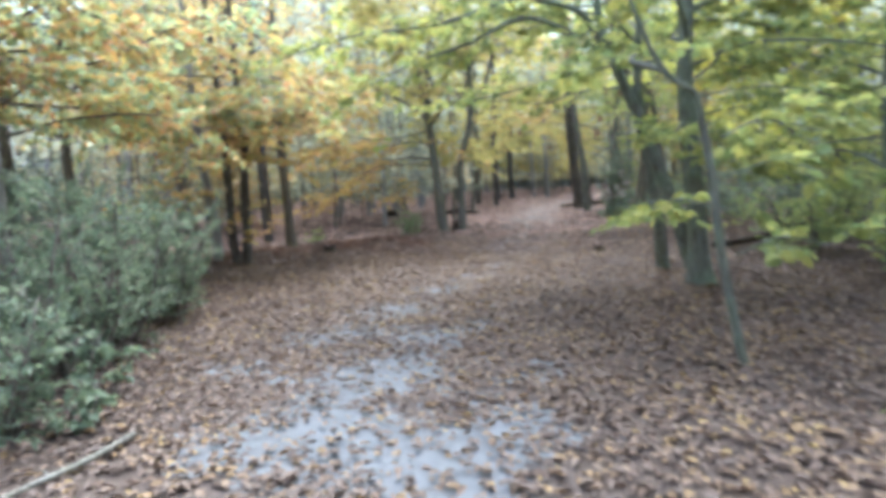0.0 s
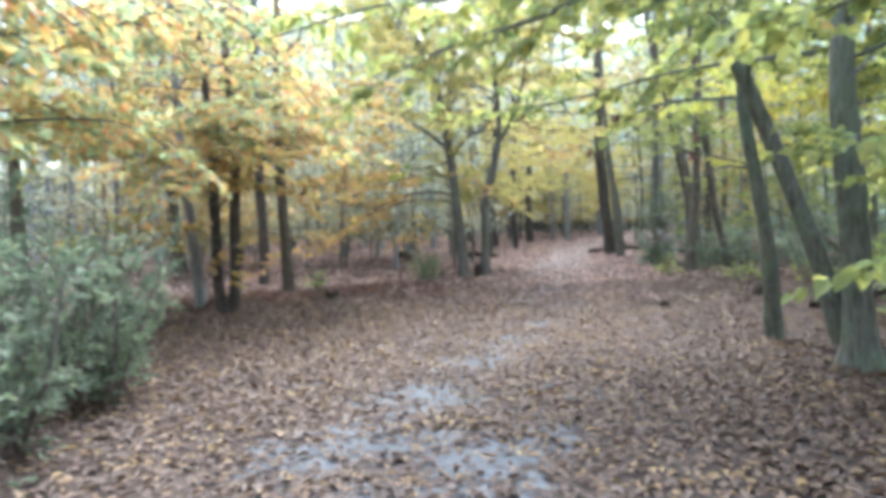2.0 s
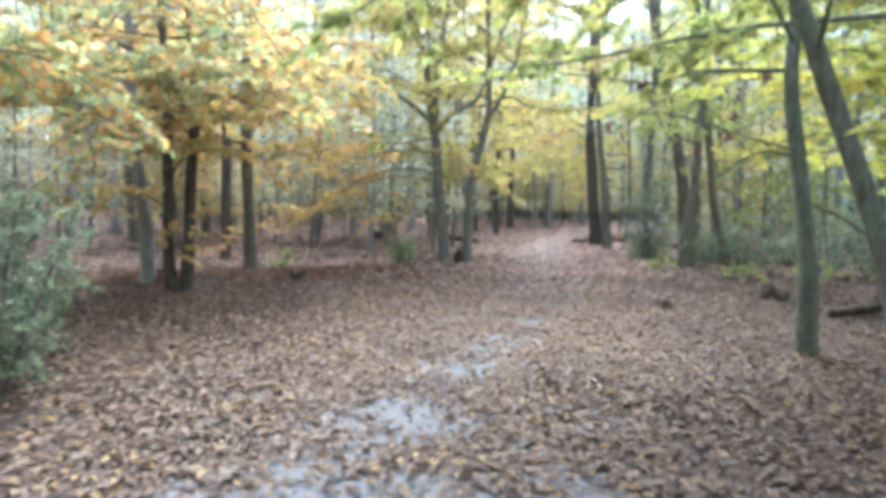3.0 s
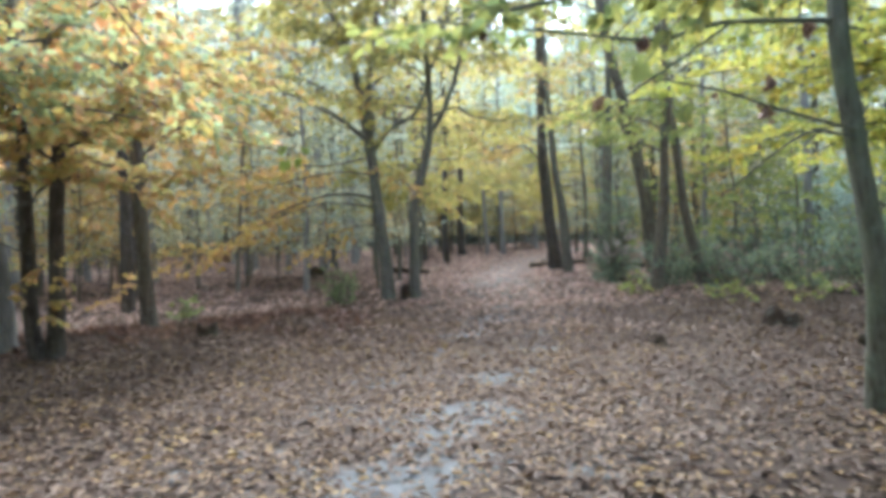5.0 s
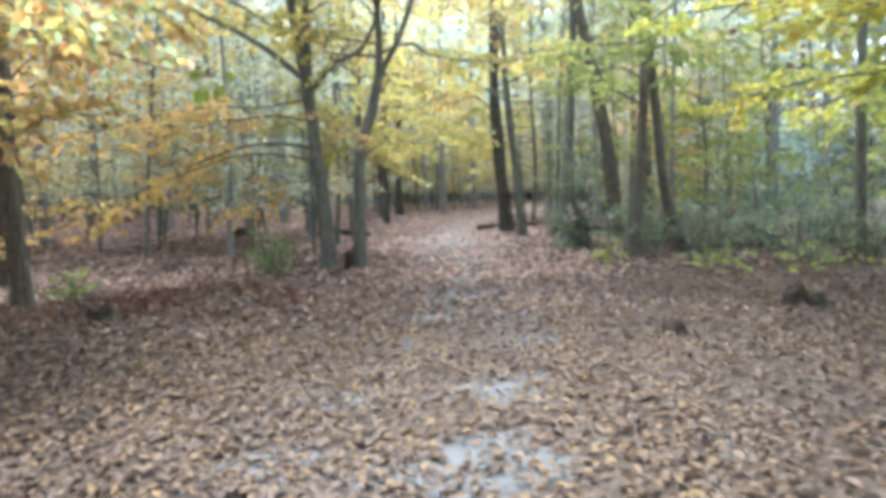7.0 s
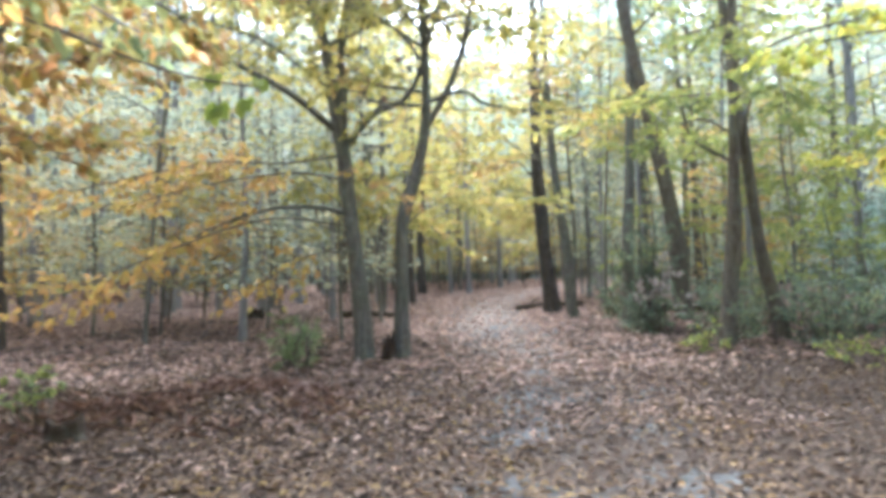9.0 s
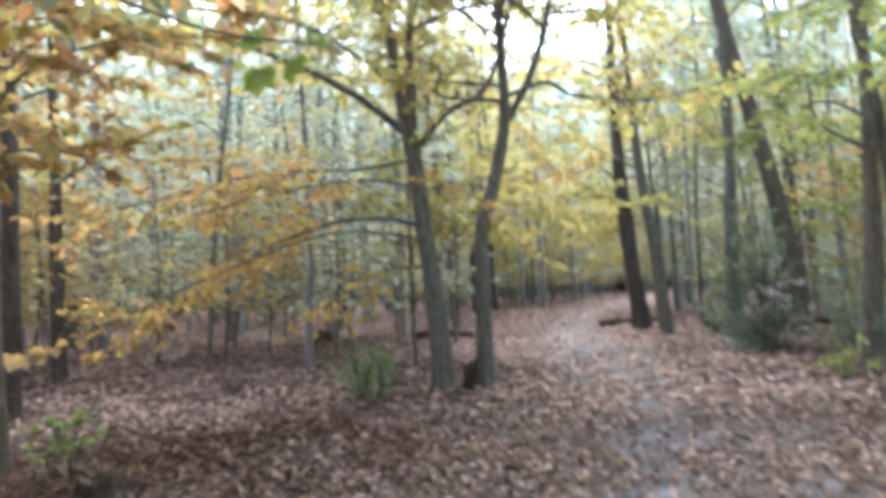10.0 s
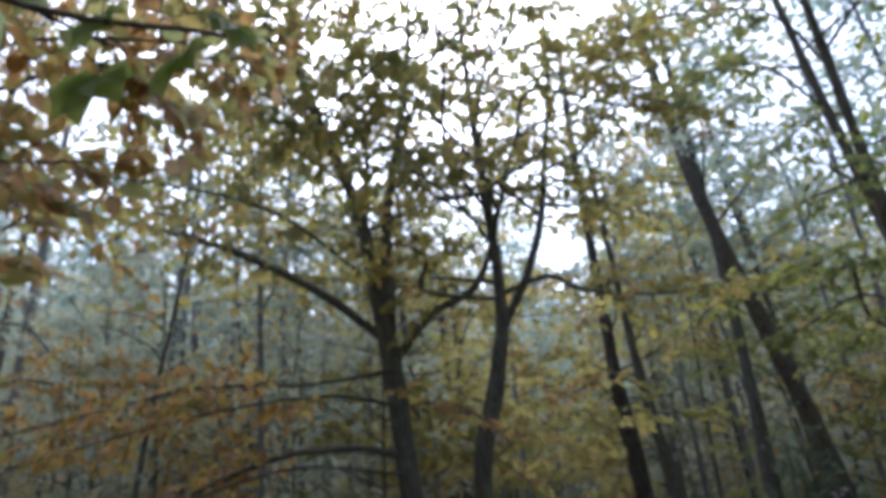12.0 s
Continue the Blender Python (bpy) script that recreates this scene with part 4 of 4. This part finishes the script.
# a low twig with large maple leaves hanging over the trail
def broad_twig():
    rng = np.random.default_rng(77)
    th = thing("maple_branch", -3.2, 14.2, "thin maple branch with large green lobed leaves", "branch")
    org = np.array(th.location)
    g = Geo()
    line = curve_pts([(-5.7, 16.1, 3.3), (-4.2, 15.0, 3.35), (-2.6, 14.2, 2.95), (-1.6, 14.68, 2.74), (-1.05, 14.72, 2.66)], 5) - org
    tube(g, line, 0.018, 0.005, 7, 0, rng)
    part("limb", g.mesh("limb", [BARK_BROWN]), th)
    # five pointed lobes a leaf
    for base, size in (((-1.30, 14.72, 2.54), 0.15), ((-1.13, 14.68, 2.57), 0.135), ((-1.33, 14.76, 2.74), 0.12), ((-1.05, 14.74, 2.72), 0.10)):
        lf = Geo()
        b = np.array(base) - org
        face = rng.uniform(-0.7, 0.7)
        out = np.array([0.6 * math.sin(face), -0.3, -1.0])
        out /= np.linalg.norm(out)
        side = np.cross(out, (0, 0, 1.0))
        side /= np.linalg.norm(side)
        nrm = np.cross(side, out)
        a = np.radians((-75, -38, 0, 38, 75))
        d = out[None] * np.cos(a)[:, None] + side[None] * np.sin(a)[:, None]
        ln = size * np.array([0.62, 0.85, 1.0, 0.85, 0.62])
        stalk = np.array([b + np.array([0, 0, 0.07]), b + np.array([0, 0, 0.03]), b])
        tube(lf, stalk, 0.002, 0.0015, 4, 1)
        add_leaves(lf, np.repeat(b[None], 5, 0), d, np.repeat(nrm[None], 5, 0) + rng.normal(0, 0.15, (5, 3)), ln, ln * 0.8, 0, 0.1)
        part("leaf", lf.mesh("leaf", [LEAF_MAPLE, BARK_BROWN]), th)


LEAF_MAPLE = leaf_material("green_maple_leaf", [(0.0, (0.17, 0.25, 0.05)), (1.0, (0.33, 0.38, 0.07))], 0.55)
broad_twig()


# ---- shrubs ----
def shrub(name, seed, x, y, height, radius, stems, leaves, label, category="shrub", group="", **opts):
    rng = np.random.default_rng(seed)
    th = thing(name, x, y, label, category, group)
    crown = Geo()
    for i in range(stems):
        wood = Geo()
        a = i * 2.4 + rng.uniform(-0.4, 0.4)
        r = radius * math.sqrt((i + 0.5) / stems) * rng.uniform(0.8, 1.1)
        h = height * rng.uniform(0.65, 1.05) * (1 - 0.35 * (r / radius) ** 2)
        o = np.array([0.25 * r * math.cos(a), 0.25 * r * math.sin(a), -0.05])
        e = np.array([r * math.cos(a), r * math.sin(a), h])
        line = curve_pts([o, o * 0.55 + e * 0.45 + rng.normal(0, 0.06, 3), e * 0.8 + o * 0.2 + rng.normal(0, 0.07, 3) + np.array([0, 0, 0.1 * h]), e], 4)
        tube(wood, line, 0.010 + 0.006 * height, 0.004, 6, 0, rng)
        part("stem", wood.mesh("stem", [BARK_BROWN]), th)
        sprays(crown, rng, line, **opts)
    part("foliage", crown.mesh("foliage", [BARK_BROWN, leaves]), th)
    return th


MYRTLE = dict(start=0.08, per_m=8, twig=(0.3, 0.6), leaf=(0.05, 0.085), ratio=0.36, droop=0.0, flat=0.8, gap=0.031)
for k, (x, y, h, r) in enumerate(((-3.45, 5.9, 1.8, 0.9), (-3.7, 7.2, 1.95, 0.95), (-3.75, 8.7, 1.8, 0.95), (-5.1, 7.2, 2.5, 1.2), (-4.7, 5.3, 2.4, 1.1), (-4.4, 9.9, 1.6, 0.9), (-4.2, 4.2, 1.7, 0.85), (-5.6, 3.2, 2.4, 1.1), (-5.2, 9.0, 2.2, 1.1), (-6.4, 8.6, 2.6, 1.2), (-6.6, 5.6, 2.8, 1.3), (-3.1, 4.3, 0.95, 0.6), (-3.6, 3.3, 1.1, 0.7))):
    shrub("myrtle_shrub", 200 + k, x, y, h, r, 13, LEAF_BUSH, "dense grey-green wax myrtle shrub beside the trail", group="myrtle shrubs", **MYRTLE)
HOLLY = dict(start=0.05, keep=0.8, per_m=5, twig=(0.35, 0.75), leaf=(0.06, 0.10), ratio=0.5, droop=0.05, flat=0.7, gap=0.04)
for k, (x, y, h, r) in enumerate(((5.9, 22.6, 0.7, 0.5), (6.5, 20.9, 1.0, 1.0), (7.6, 19.8, 1.2, 1.05), (8.8, 19.0, 1.4, 1.1), (10.1, 18.6, 1.6, 1.2), (11.6, 17.8, 1.9, 1.2), (6.35, 23.3, 2.9, 0.7), (7.7, 22.0, 1.6, 1.1), (9.3, 21.0, 1.9, 1.2), (11.5, 20.6, 2.2, 1.3), (13.3, 16.5, 2.1, 1.2), (6.9, 25.6, 1.0, 0.8))):
    shrub("evergreen_shrub", 230 + k, x, y, h, r, 12, LEAF_HOLLY, "dark evergreen holly shrub under the trees", group="evergreen shrubs", **HOLLY)
for k, (x, y, h, r) in enumerate(((6.4, 11.6, 1.5, 1.0), (7.6, 9.9, 1.7, 1.0), (8.3, 13.4, 1.6, 1.1), (9.8, 10.6, 2.0, 1.2), (5.9, 8.2, 1.0, 0.8))):
    shrub("leafy_shrub", 245 + k, x, y, h, r, 10, LEAF_UNDER, "loose green shrub under young beeches", group="leafy shrubs",
          start=0.1, per_m=6, twig=(0.35, 0.7), leaf=(0.07, 0.11), droop=0.1, flat=0.6, gap=0.05)
shrub("pine_seedling", 250, -0.95, 20.3, 0.85, 0.5, 11, LEAF_PINE, "small bushy green pine seedling on leaf litter", "seedling",
      start=0.2, per_m=9, twig=(0.12, 0.25), leaf=(0.09, 0.15), ratio=0.09, droop=-0.1, flat=1.0, gap=0.021)
for k, (x, y, h, r) in enumerate(((6.6, 18.1, 0.4, 0.6), (7.9, 17.4, 0.5, 0.7), (9.6, 16.8, 0.6, 0.7), (5.4, 19.9, 0.3, 0.35))):
    shrub("beech_seedling", 255 + k, x, y, h, r, 7, LEAF_LIME, "low yellow-green beech seedling on leaf litter", "seedling", "beech seedlings",
          start=0.3, per_m=5, twig=(0.2, 0.45), leaf=(0.06, 0.1), gap=0.08)
for k, (x, y, h, r) in enumerate(((-3.25, 17.3, 0.5, 0.3), (-2.75, 5.15, 0.45, 0.25), (-2.6, 4.5, 0.3, 0.2), (2.75, 3.75, 0.16, 0.12))):
    shrub("green_seedling", 262 + k, x, y, h, r, 5, LEAF_UNDER if k in (0, 3) else LEAF_BUSH, "small fresh green seedling in dead leaves", "seedling", "green seedlings",
          start=0.3, per_m=8, twig=(0.1, 0.22), leaf=(0.06, 0.1), gap=0.04)
shrub("dry_seedling", 268, 6.2, 22.6, 1.5, 0.5, 6, LEAF_DRY, "bare seedling with pale withered leaves", "seedling", start=0.5, per_m=6, twig=(0.15, 0.35), leaf=(0.09, 0.14), gap=0.07)


# ---- dead wood ----
def log_thing(name, seed, pts, r0, r1, label, category, bark=BARK_ROT, stubs=2):
    rng = np.random.default_rng(seed)
    mid = pts[len(pts) // 2]
    th = new(name)
    th.location = (mid[0], mid[1], float(ground_z(mid[0], mid[1])))
    tagged(th, label, category)
    org = np.array(th.location)
    g = Geo()
    line = curve_pts(pts, 6) - org
    tube(g, line, r0, r1, 10, 0, rng)
    for a, r, n in ((line[0], r0, 0), (line[-1], r1, 1)):
        t = line[1] - line[0] if n == 0 else line[-1] - line[-2]
        tube(g, np.array([a, a + t / np.linalg.norm(t) * r * 0.15 * (-1 if n == 0 else 1), a + t / np.linalg.norm(t) * r * 0.16 * (-1 if n == 0 else 1)]), r, 0.002, 10, 0, rng, power=4)
    part("stem", g.mesh("stem", [bark]), th)
    for k in range(stubs):
        p = line[rng.integers(2, len(line) - 2)]
        b = Geo()
        d = rng.normal(0, 1, 3)
        d[2] = abs(d[2]) * 0.5
        d /= np.linalg.norm(d)
        tube(b, curve_pts([p, p + d * r0 * 3, p + d * r0 * 6 + np.array([0, 0, -r0])], 3), r0 * 0.35, r0 * 0.1, 6, 0, rng)
        part("stub", b.mesh("stub", [bark]), th)
    return th


def gz(x, y, up=0.0):
    return (x, y, float(ground_z(x, y)) + up)


log_thing("fallen_log", 301, [gz(5.5, 13.3, 0.08), gz(6.6, 13.7, 0.16), gz(8.0, 14.4, 0.32), gz(9.4, 15.0, 0.45)], 0.075, 0.05, "dark fallen log propped on the forest floor", "log")
log_thing("fallen_branch", 302, [gz(4.6, 10.9, 0.9), gz(4.3, 10.7, 1.15), gz(3.95, 10.65, 1.42), gz(3.5, 10.6, 1.6)], 0.02, 0.012, "dead bare branch caught against a beech trunk", "branch", BARK_BROWN, 1)
log_thing("fallen_stick", 303, [gz(-2.12, 4.2, 0.05), gz(-2.2, 3.8, 0.06), gz(-2.32, 3.4, 0.05), gz(-2.42, 3.0, 0.04)], 0.022, 0.012, "bleached grey stick lying on dead leaves", "stick", BARK_GREY, 1)
log_thing("fallen_log", 304, [gz(5.6, 29.9, 0.06), gz(6.6, 29.6, 0.07), gz(7.6, 29.5, 0.07)], 0.09, 0.07, "dark rotten log beside the trail", "log")
log_thing("fallen_log", 305, [gz(7.2, 27.0, 0.1), gz(8.8, 26.4, 0.12), gz(10.5, 26.0, 0.12)], 0.10, 0.08, "dark fallen trunk behind the shrubs", "log")
log_thing("fallen_log", 306, [gz(0.2, 28.5, 0.12), gz(0.9, 28.4, 0.12), gz(1.7, 28.2, 0.08)], 0.11, 0.08, "rotten log behind forked trees", "log")
log_thing("fallen_branch", 308, [gz(-3.0, 17.9, 0.05), gz(-2.3, 18.0, 0.08), gz(-1.6, 18.3, 0.05)], 0.022, 0.01, "dead branch half buried in leaves", "branch", BARK_ROT, 3)
log_thing("fallen_stick", 309, [gz(1.8, 13.2, 0.03), gz(2.2, 13.35, 0.05), gz(2.7, 13.3, 0.03)], 0.012, 0.008, "thin brown stick on dead leaves", "stick", BARK_BROWN, 0)


def stump(seed, x, y, r, h, label):
    """A low rotten lump with a broken, hollow top."""
    rng = np.random.default_rng(seed)
    th = thing("tree_stump", x, y, label, "stump", sink=0.04)
    n, rings = 14, ((1.5, 0), (1.15, 0.25), (1.0, 0.6), (0.95, 1.0), (0.7, 0.95), (0.4, 0.6), (0.02, 0.5))
    rag = rng.uniform(0.55, 1.25, n)
    ph = rng.uniform(0, 6.28)
    v = []
    for f, z in rings:
        for i in range(n):
            a = 6.2832 * i / n
            k = r * f * (1 + 0.16 * math.sin(3 * a + ph) + 0.08 * math.sin(5 * a))
            v.append((k * math.cos(a), k * math.sin(a), h * z * (rag[i] if z >= 0.6 else 1)))
    q = [(a * n + i, a * n + (i + 1) % n, (a + 1) * n + (i + 1) % n, (a + 1) * n + i) for a in range(len(rings) - 1) for i in range(n)]
    part("wood", mesh_of("wood", v, q, [BARK_ROT]), th)


stump(311, 3.45, 14.45, 0.13, 0.18, "small dark rotten stump in dead leaves")
stump(312, 5.7, 15.2, 0.22, 0.32, "dark rotten stump in dead leaves")
stump(313, 0.50, 20.68, 0.10, 0.42, "dark rotten stump against a grey trunk")
stump(314, -2.85, 16.9, 0.16, 0.2, "low dark stump on a leaf bank")
stump(315, -2.1, 29.0, 0.22, 0.32, "dark stump back in open woods")

def dead_bracken():
    """Brown collapsed fern and straw along the leaf bank."""
    rng = np.random.default_rng(321)
    g = Geo()
    n = 4200
    x = rng.uniform(-7.5, -0.3, n)
    y = 18.6 + 0.35 * x + rng.normal(0.1, 0.55, n)
    tuft = np.sin(3.1 * x) * np.sin(2.7 * y + 1) > -0.25
    x, y = x[tuft], y[tuft]
    n = len(x)
    a = rng.uniform(0, 6.28, n)
    d = np.stack([np.cos(a), np.sin(a), rng.uniform(-0.05, 0.9, n)], 1)
    nrm = np.stack([rng.normal(0, 0.6, n), rng.normal(0, 0.6, n), np.ones(n)], 1)
    ln = rng.uniform(0.08, 0.24, n)
    add_leaves(g, np.stack([x, y, ground_z(x, y) + 0.01], 1), d, nrm, ln, ln * rng.uniform(0.1, 0.3, n), 0, 0.2)
    tagged(new("dead_bracken", g.mesh("dead_bracken", [BRACKEN])), "collapsed dark brown bracken along a leaf bank", "bracken", kind="stuff")


dead_bracken()

# ---- woods behind ----
def diamond_leaves(geo, rng, p, size, slot=1):
    n = len(p)
    a, t = rng.uniform(0, 6.28, n), rng.normal(-0.15, 0.35, n)
    d = np.stack([np.cos(a) * np.cos(t), np.sin(a) * np.cos(t), np.sin(t)], 1)
    nrm = np.stack([rng.normal(0, 0.6, n), rng.normal(0, 0.6, n), np.ones(n)], 1)
    s = np.cross(d, nrm)
    s /= np.linalg.norm(s, axis=1)[:, None]
    L = rng.uniform(size[0], size[1], n)[:, None]
    v = np.stack([p, p + d * L * 0.5 + s * L * 0.32, p + d * L, p + d * L * 0.5 - s * L * 0.32], 1)
    geo.add(v.reshape(-1, 3), np.arange(n * 4).reshape(-1, 4), slot)


def woods_tree(name, seed, height, r, z0, spread, limbs, per_limb, bark, leaves, label, size=(0.18, 0.33), layered=0.12, group="woodland trees", lean=0.5):
    """A full tree at the origin, to be copied about the woods."""
    rng = np.random.default_rng(seed)
    th = tagged(new(name), label, "tree", group)
    trunk, crown = Geo(), Geo()
    top = np.array([rng.normal(0, lean), rng.normal(0, lean), height])
    line = curve_pts([(0, 0, -0.3), top * 0.3 + rng.normal(0, 0.08, 3), top * 0.65 + rng.normal(0, 0.12, 3), top], 5)
    tube(trunk, line, r, r * 0.2, 8 if r > 0.08 else 5, 0, rng, 0.25)
    for i in range(limbs):
        z = z0 + (height * 0.96 - z0) * (i + rng.uniform()) / limbs
        o = np.array([np.interp(z, line[:, 2], line[:, k]) for k in range(3)])
        a = i * 2.4 + rng.normal(0, 0.4)
        ln = spread * rng.uniform(0.6, 1.1) * (1 - 0.45 * (z - z0) / (height - z0))
        e = o + np.array([math.cos(a) * ln, math.sin(a) * ln, ln * rng.uniform(0.05, 0.45)])
        limb = curve_pts([o, (o + e) / 2 + np.array([0, 0, 0.12 * ln]) + rng.normal(0, 0.1, 3), e], 3)
        tube(trunk, limb, 0.012 + r * 0.16, 0.006, 3, 0)
        f = rng.uniform(0.25, 1.05, per_limb)
        p = np.stack([np.interp(f, np.linspace(0, 1, len(limb)), limb[:, k]) for k in range(3)], 1)
        wide = 0.16 * ln + 0.2
        p += np.stack([rng.normal(0, wide, per_limb), rng.normal(0, wide, per_limb), rng.normal(0, layered, per_limb)], 1)
        diamond_leaves(crown, rng, p, size)
    part("trunk", trunk.mesh("trunk", [bark]), th)
    part("crown", crown.mesh("crown", [bark, leaves]), th)
    return th


def plant_woods():
    rng = np.random.default_rng(41)
    tall = [woods_tree("pine_tree", 51, 17, 0.13, 6.0, 2.6, 22, 58, BARK_PALE, LEAF_HAZED_GREEN, "tall straight woodland pine with a high thin crown"),
            woods_tree("oak_tree", 52, 15, 0.15, 3.0, 3.4, 27, 66, BARK_BROWN, LEAF_HAZED, "woodland oak turning yellow and brown"),
            woods_tree("oak_tree", 53, 13, 0.11, 2.5, 3.2, 27, 66, BARK_PALE, LEAF_HAZED, "woodland oak greyed for haze, with thinning autumn leaves"),
            woods_tree("pine_tree", 54, 16, 0.11, 6.5, 2.4, 22, 58, BARK_GREY, LEAF_HAZED_GREEN, "slim dark woodland pine with a high crown")]
    low = [woods_tree("young_tree", 61, 6.5, 0.04, 0.8, 2.2, 23, 66, BARK_GREY, LEAF_HAZED, "young understorey tree with yellowing leaves", (0.11, 0.21), 0.08, "understorey trees", 0.3),
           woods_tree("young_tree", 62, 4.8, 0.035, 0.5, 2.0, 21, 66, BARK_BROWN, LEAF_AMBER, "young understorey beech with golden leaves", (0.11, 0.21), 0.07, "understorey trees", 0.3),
           woods_tree("young_tree", 63, 5.5, 0.04, 0.3, 1.8, 20, 62, BARK_BROWN, LEAF_HAZED_GREEN, "young evergreen understorey tree", (0.11, 0.21), 0.15, "understorey trees", 0.2),
           woods_tree("young_tree", 64, 3.2, 0.025, 0.15, 1.6, 17, 70, BARK_BROWN, LEAF_HAZED_GREEN, "low evergreen thicket in the woods", (0.11, 0.21), 0.2, "understorey trees", 0.15)]
    slim = [woods_tree("slim_tree", 71, 13, 0.075, 6.0, 2.2, 9, 34, BARK_PALE, LEAF_HAZED, "slim woodland trunk paled for haze, with a high sparse crown", group="slim trunks", lean=0.4),
            woods_tree("slim_tree", 72, 15, 0.10, 7.0, 2.4, 9, 34, BARK_PALE, LEAF_HAZED, "straight woodland trunk, greyed for haze", group="slim trunks", lean=0.3),
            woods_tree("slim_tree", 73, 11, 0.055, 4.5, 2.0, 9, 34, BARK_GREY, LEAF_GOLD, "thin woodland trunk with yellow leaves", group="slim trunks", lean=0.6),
            woods_tree("slim_tree", 74, 12, 0.065, 5.5, 2.1, 9, 34, BARK_BROWN, LEAF_HAZED, "thin brown leaning woodland trunk", group="slim trunks", lean=0.9)]
    used = list(HERO_SPOTS)

    def ahead(kind):
        """A spot in the fan of woods in front of the walk."""
        if kind == "slim":
            y = 23.5 + 34 * rng.uniform()
            return rng.uniform(-0.75, 0.72) * (y - 4) + 1, y
        y = 23 + 52 * rng.uniform() ** 1.25
        return rng.uniform(-0.62, 0.72) * (y - 4) + 1, y

    def around(kind, share):
        """A spot beside or behind the walk, for mostly unseen trees added to block skylight."""
        if kind == "tall" and share < 0.76:
            return rng.uniform(9.5, 21) * rng.choice((-1, 1)), rng.uniform(3, 29)
        if kind == "low" and share < 0.93:
            return rng.uniform(-24, -8.5), rng.uniform(5, 27)
        x, y = rng.uniform(-30, 32), rng.uniform(-26, 26)
        if kind == "tall" and abs(x) < 22 and y > -14:
            x, y = rng.uniform(-17, 18), rng.uniform(-12, 20)
        return x, y

    kinds = (("tall", tall, 165, 1.8, (0.25, 0.3, 0.25, 0.2), 0.66, 2.6), ("slim", slim, 130, 0.9, (0.3, 0.25, 0.25, 0.2), 1.0, 2.4),
             ("low", low, 215, 1.2, (0.56, 0.14, 0.15, 0.15), 0.82, 3.0))
    for kind, protos, number, gap, weights, front, verge in kinds:
        first, made, tries = [True] * 4, 0, 0
        while made < number and tries < 12000:
            tries += 1
            share = made / number
            x, y = ahead(kind) if share < front else around(kind, share)
            if share >= front and abs(x) < (9.5 if y > 5 else 6.0 if y > -1 else 2.6):
                continue
            if abs(x - trail_x(y)) < verge or (kind == "tall" and 0 < y < 30 and -9 < x < 10):
                continue
            if any((x - a) ** 2 + (y - b) ** 2 < gap * gap for a, b in used):
                continue
            k = rng.choice(4, p=weights)
            # evergreen thickets keep to the damp side of the trail
            if kind == "low" and k >= 2 and x < trail_x(y) + 3 and y > 12:
                k -= 2
            used.append((x, y))
            m = Matrix.LocRotScale((x, y, float(ground_z(x, y))), Euler((0, 0, rng.uniform(0, 6.28))), None)
            if first[k]:
                protos[k].matrix_basis = m
                first[k] = False
            else:
                copy_thing(protos[k], m)
            made += 1


HERO_SPOTS = [(-2.00, 24.4), (-1.98, 32.0), (-4.93, 33.0), (-4.6, 30.5), (-7.4, 29.0), (-12.0, 29.5), (-0.9, 36.0), (9.3, 22.6), (11.2, 22.8), (13.2, 20.4), (9.2, 27.0), (12.4, 26.0), (15.4, 22.6), (12.6, 15.0), (1.6, 30.5), (8.4, 32.0), (0.6, 25.8), (9.8, 37.5), (7.2, 44.0), (4.0, 46.5), (6.0, 27.9), (6.0, 26.5), (7.35, 20.5), (6.15, 20.4), (6.5, 24.5), (7.9, 24.4), (-9.6, 25.6), (-6.3, 24.1), (-9.4, 32.0), (3.6, 39.0), (4.6, 40.5), (2.3, 36.5)]
plant_woods()


def far_woods():
    """A ring of woods too far off to count."""
    rng = np.random.default_rng(91)
    g = Geo()
    for i in range(760):
        a, d = 6.2832 * (i + rng.uniform()) / 760, rng.uniform(58, 105)
        x, y = 3 + d * math.cos(a), 14 + d * math.sin(a)
        z = float(ground_z(x, y))
        h = rng.uniform(22, 31)
        tube(g, curve_pts([(x, y, z - 0.3), (x + rng.normal(0, 0.3), y, z + h * 0.5), (x + rng.normal(0, 0.6), y, z + h)], 2), rng.uniform(0.12, 0.25), 0.05, 5, 0)
        n = 640
        t = rng.uniform(0.01, 1, n) ** 1.1
        p = np.stack([x + rng.normal(0, 1.9, n), y + rng.normal(0, 1.9, n), z + h * t], 1)
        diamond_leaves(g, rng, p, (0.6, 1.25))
    tagged(new("far_woods", g.mesh("far_woods", [BARK_BROWN, LEAF_DISTANT_HAZED])), "distant woods of autumn trees closing the view", "woods", kind="stuff")


far_woods()
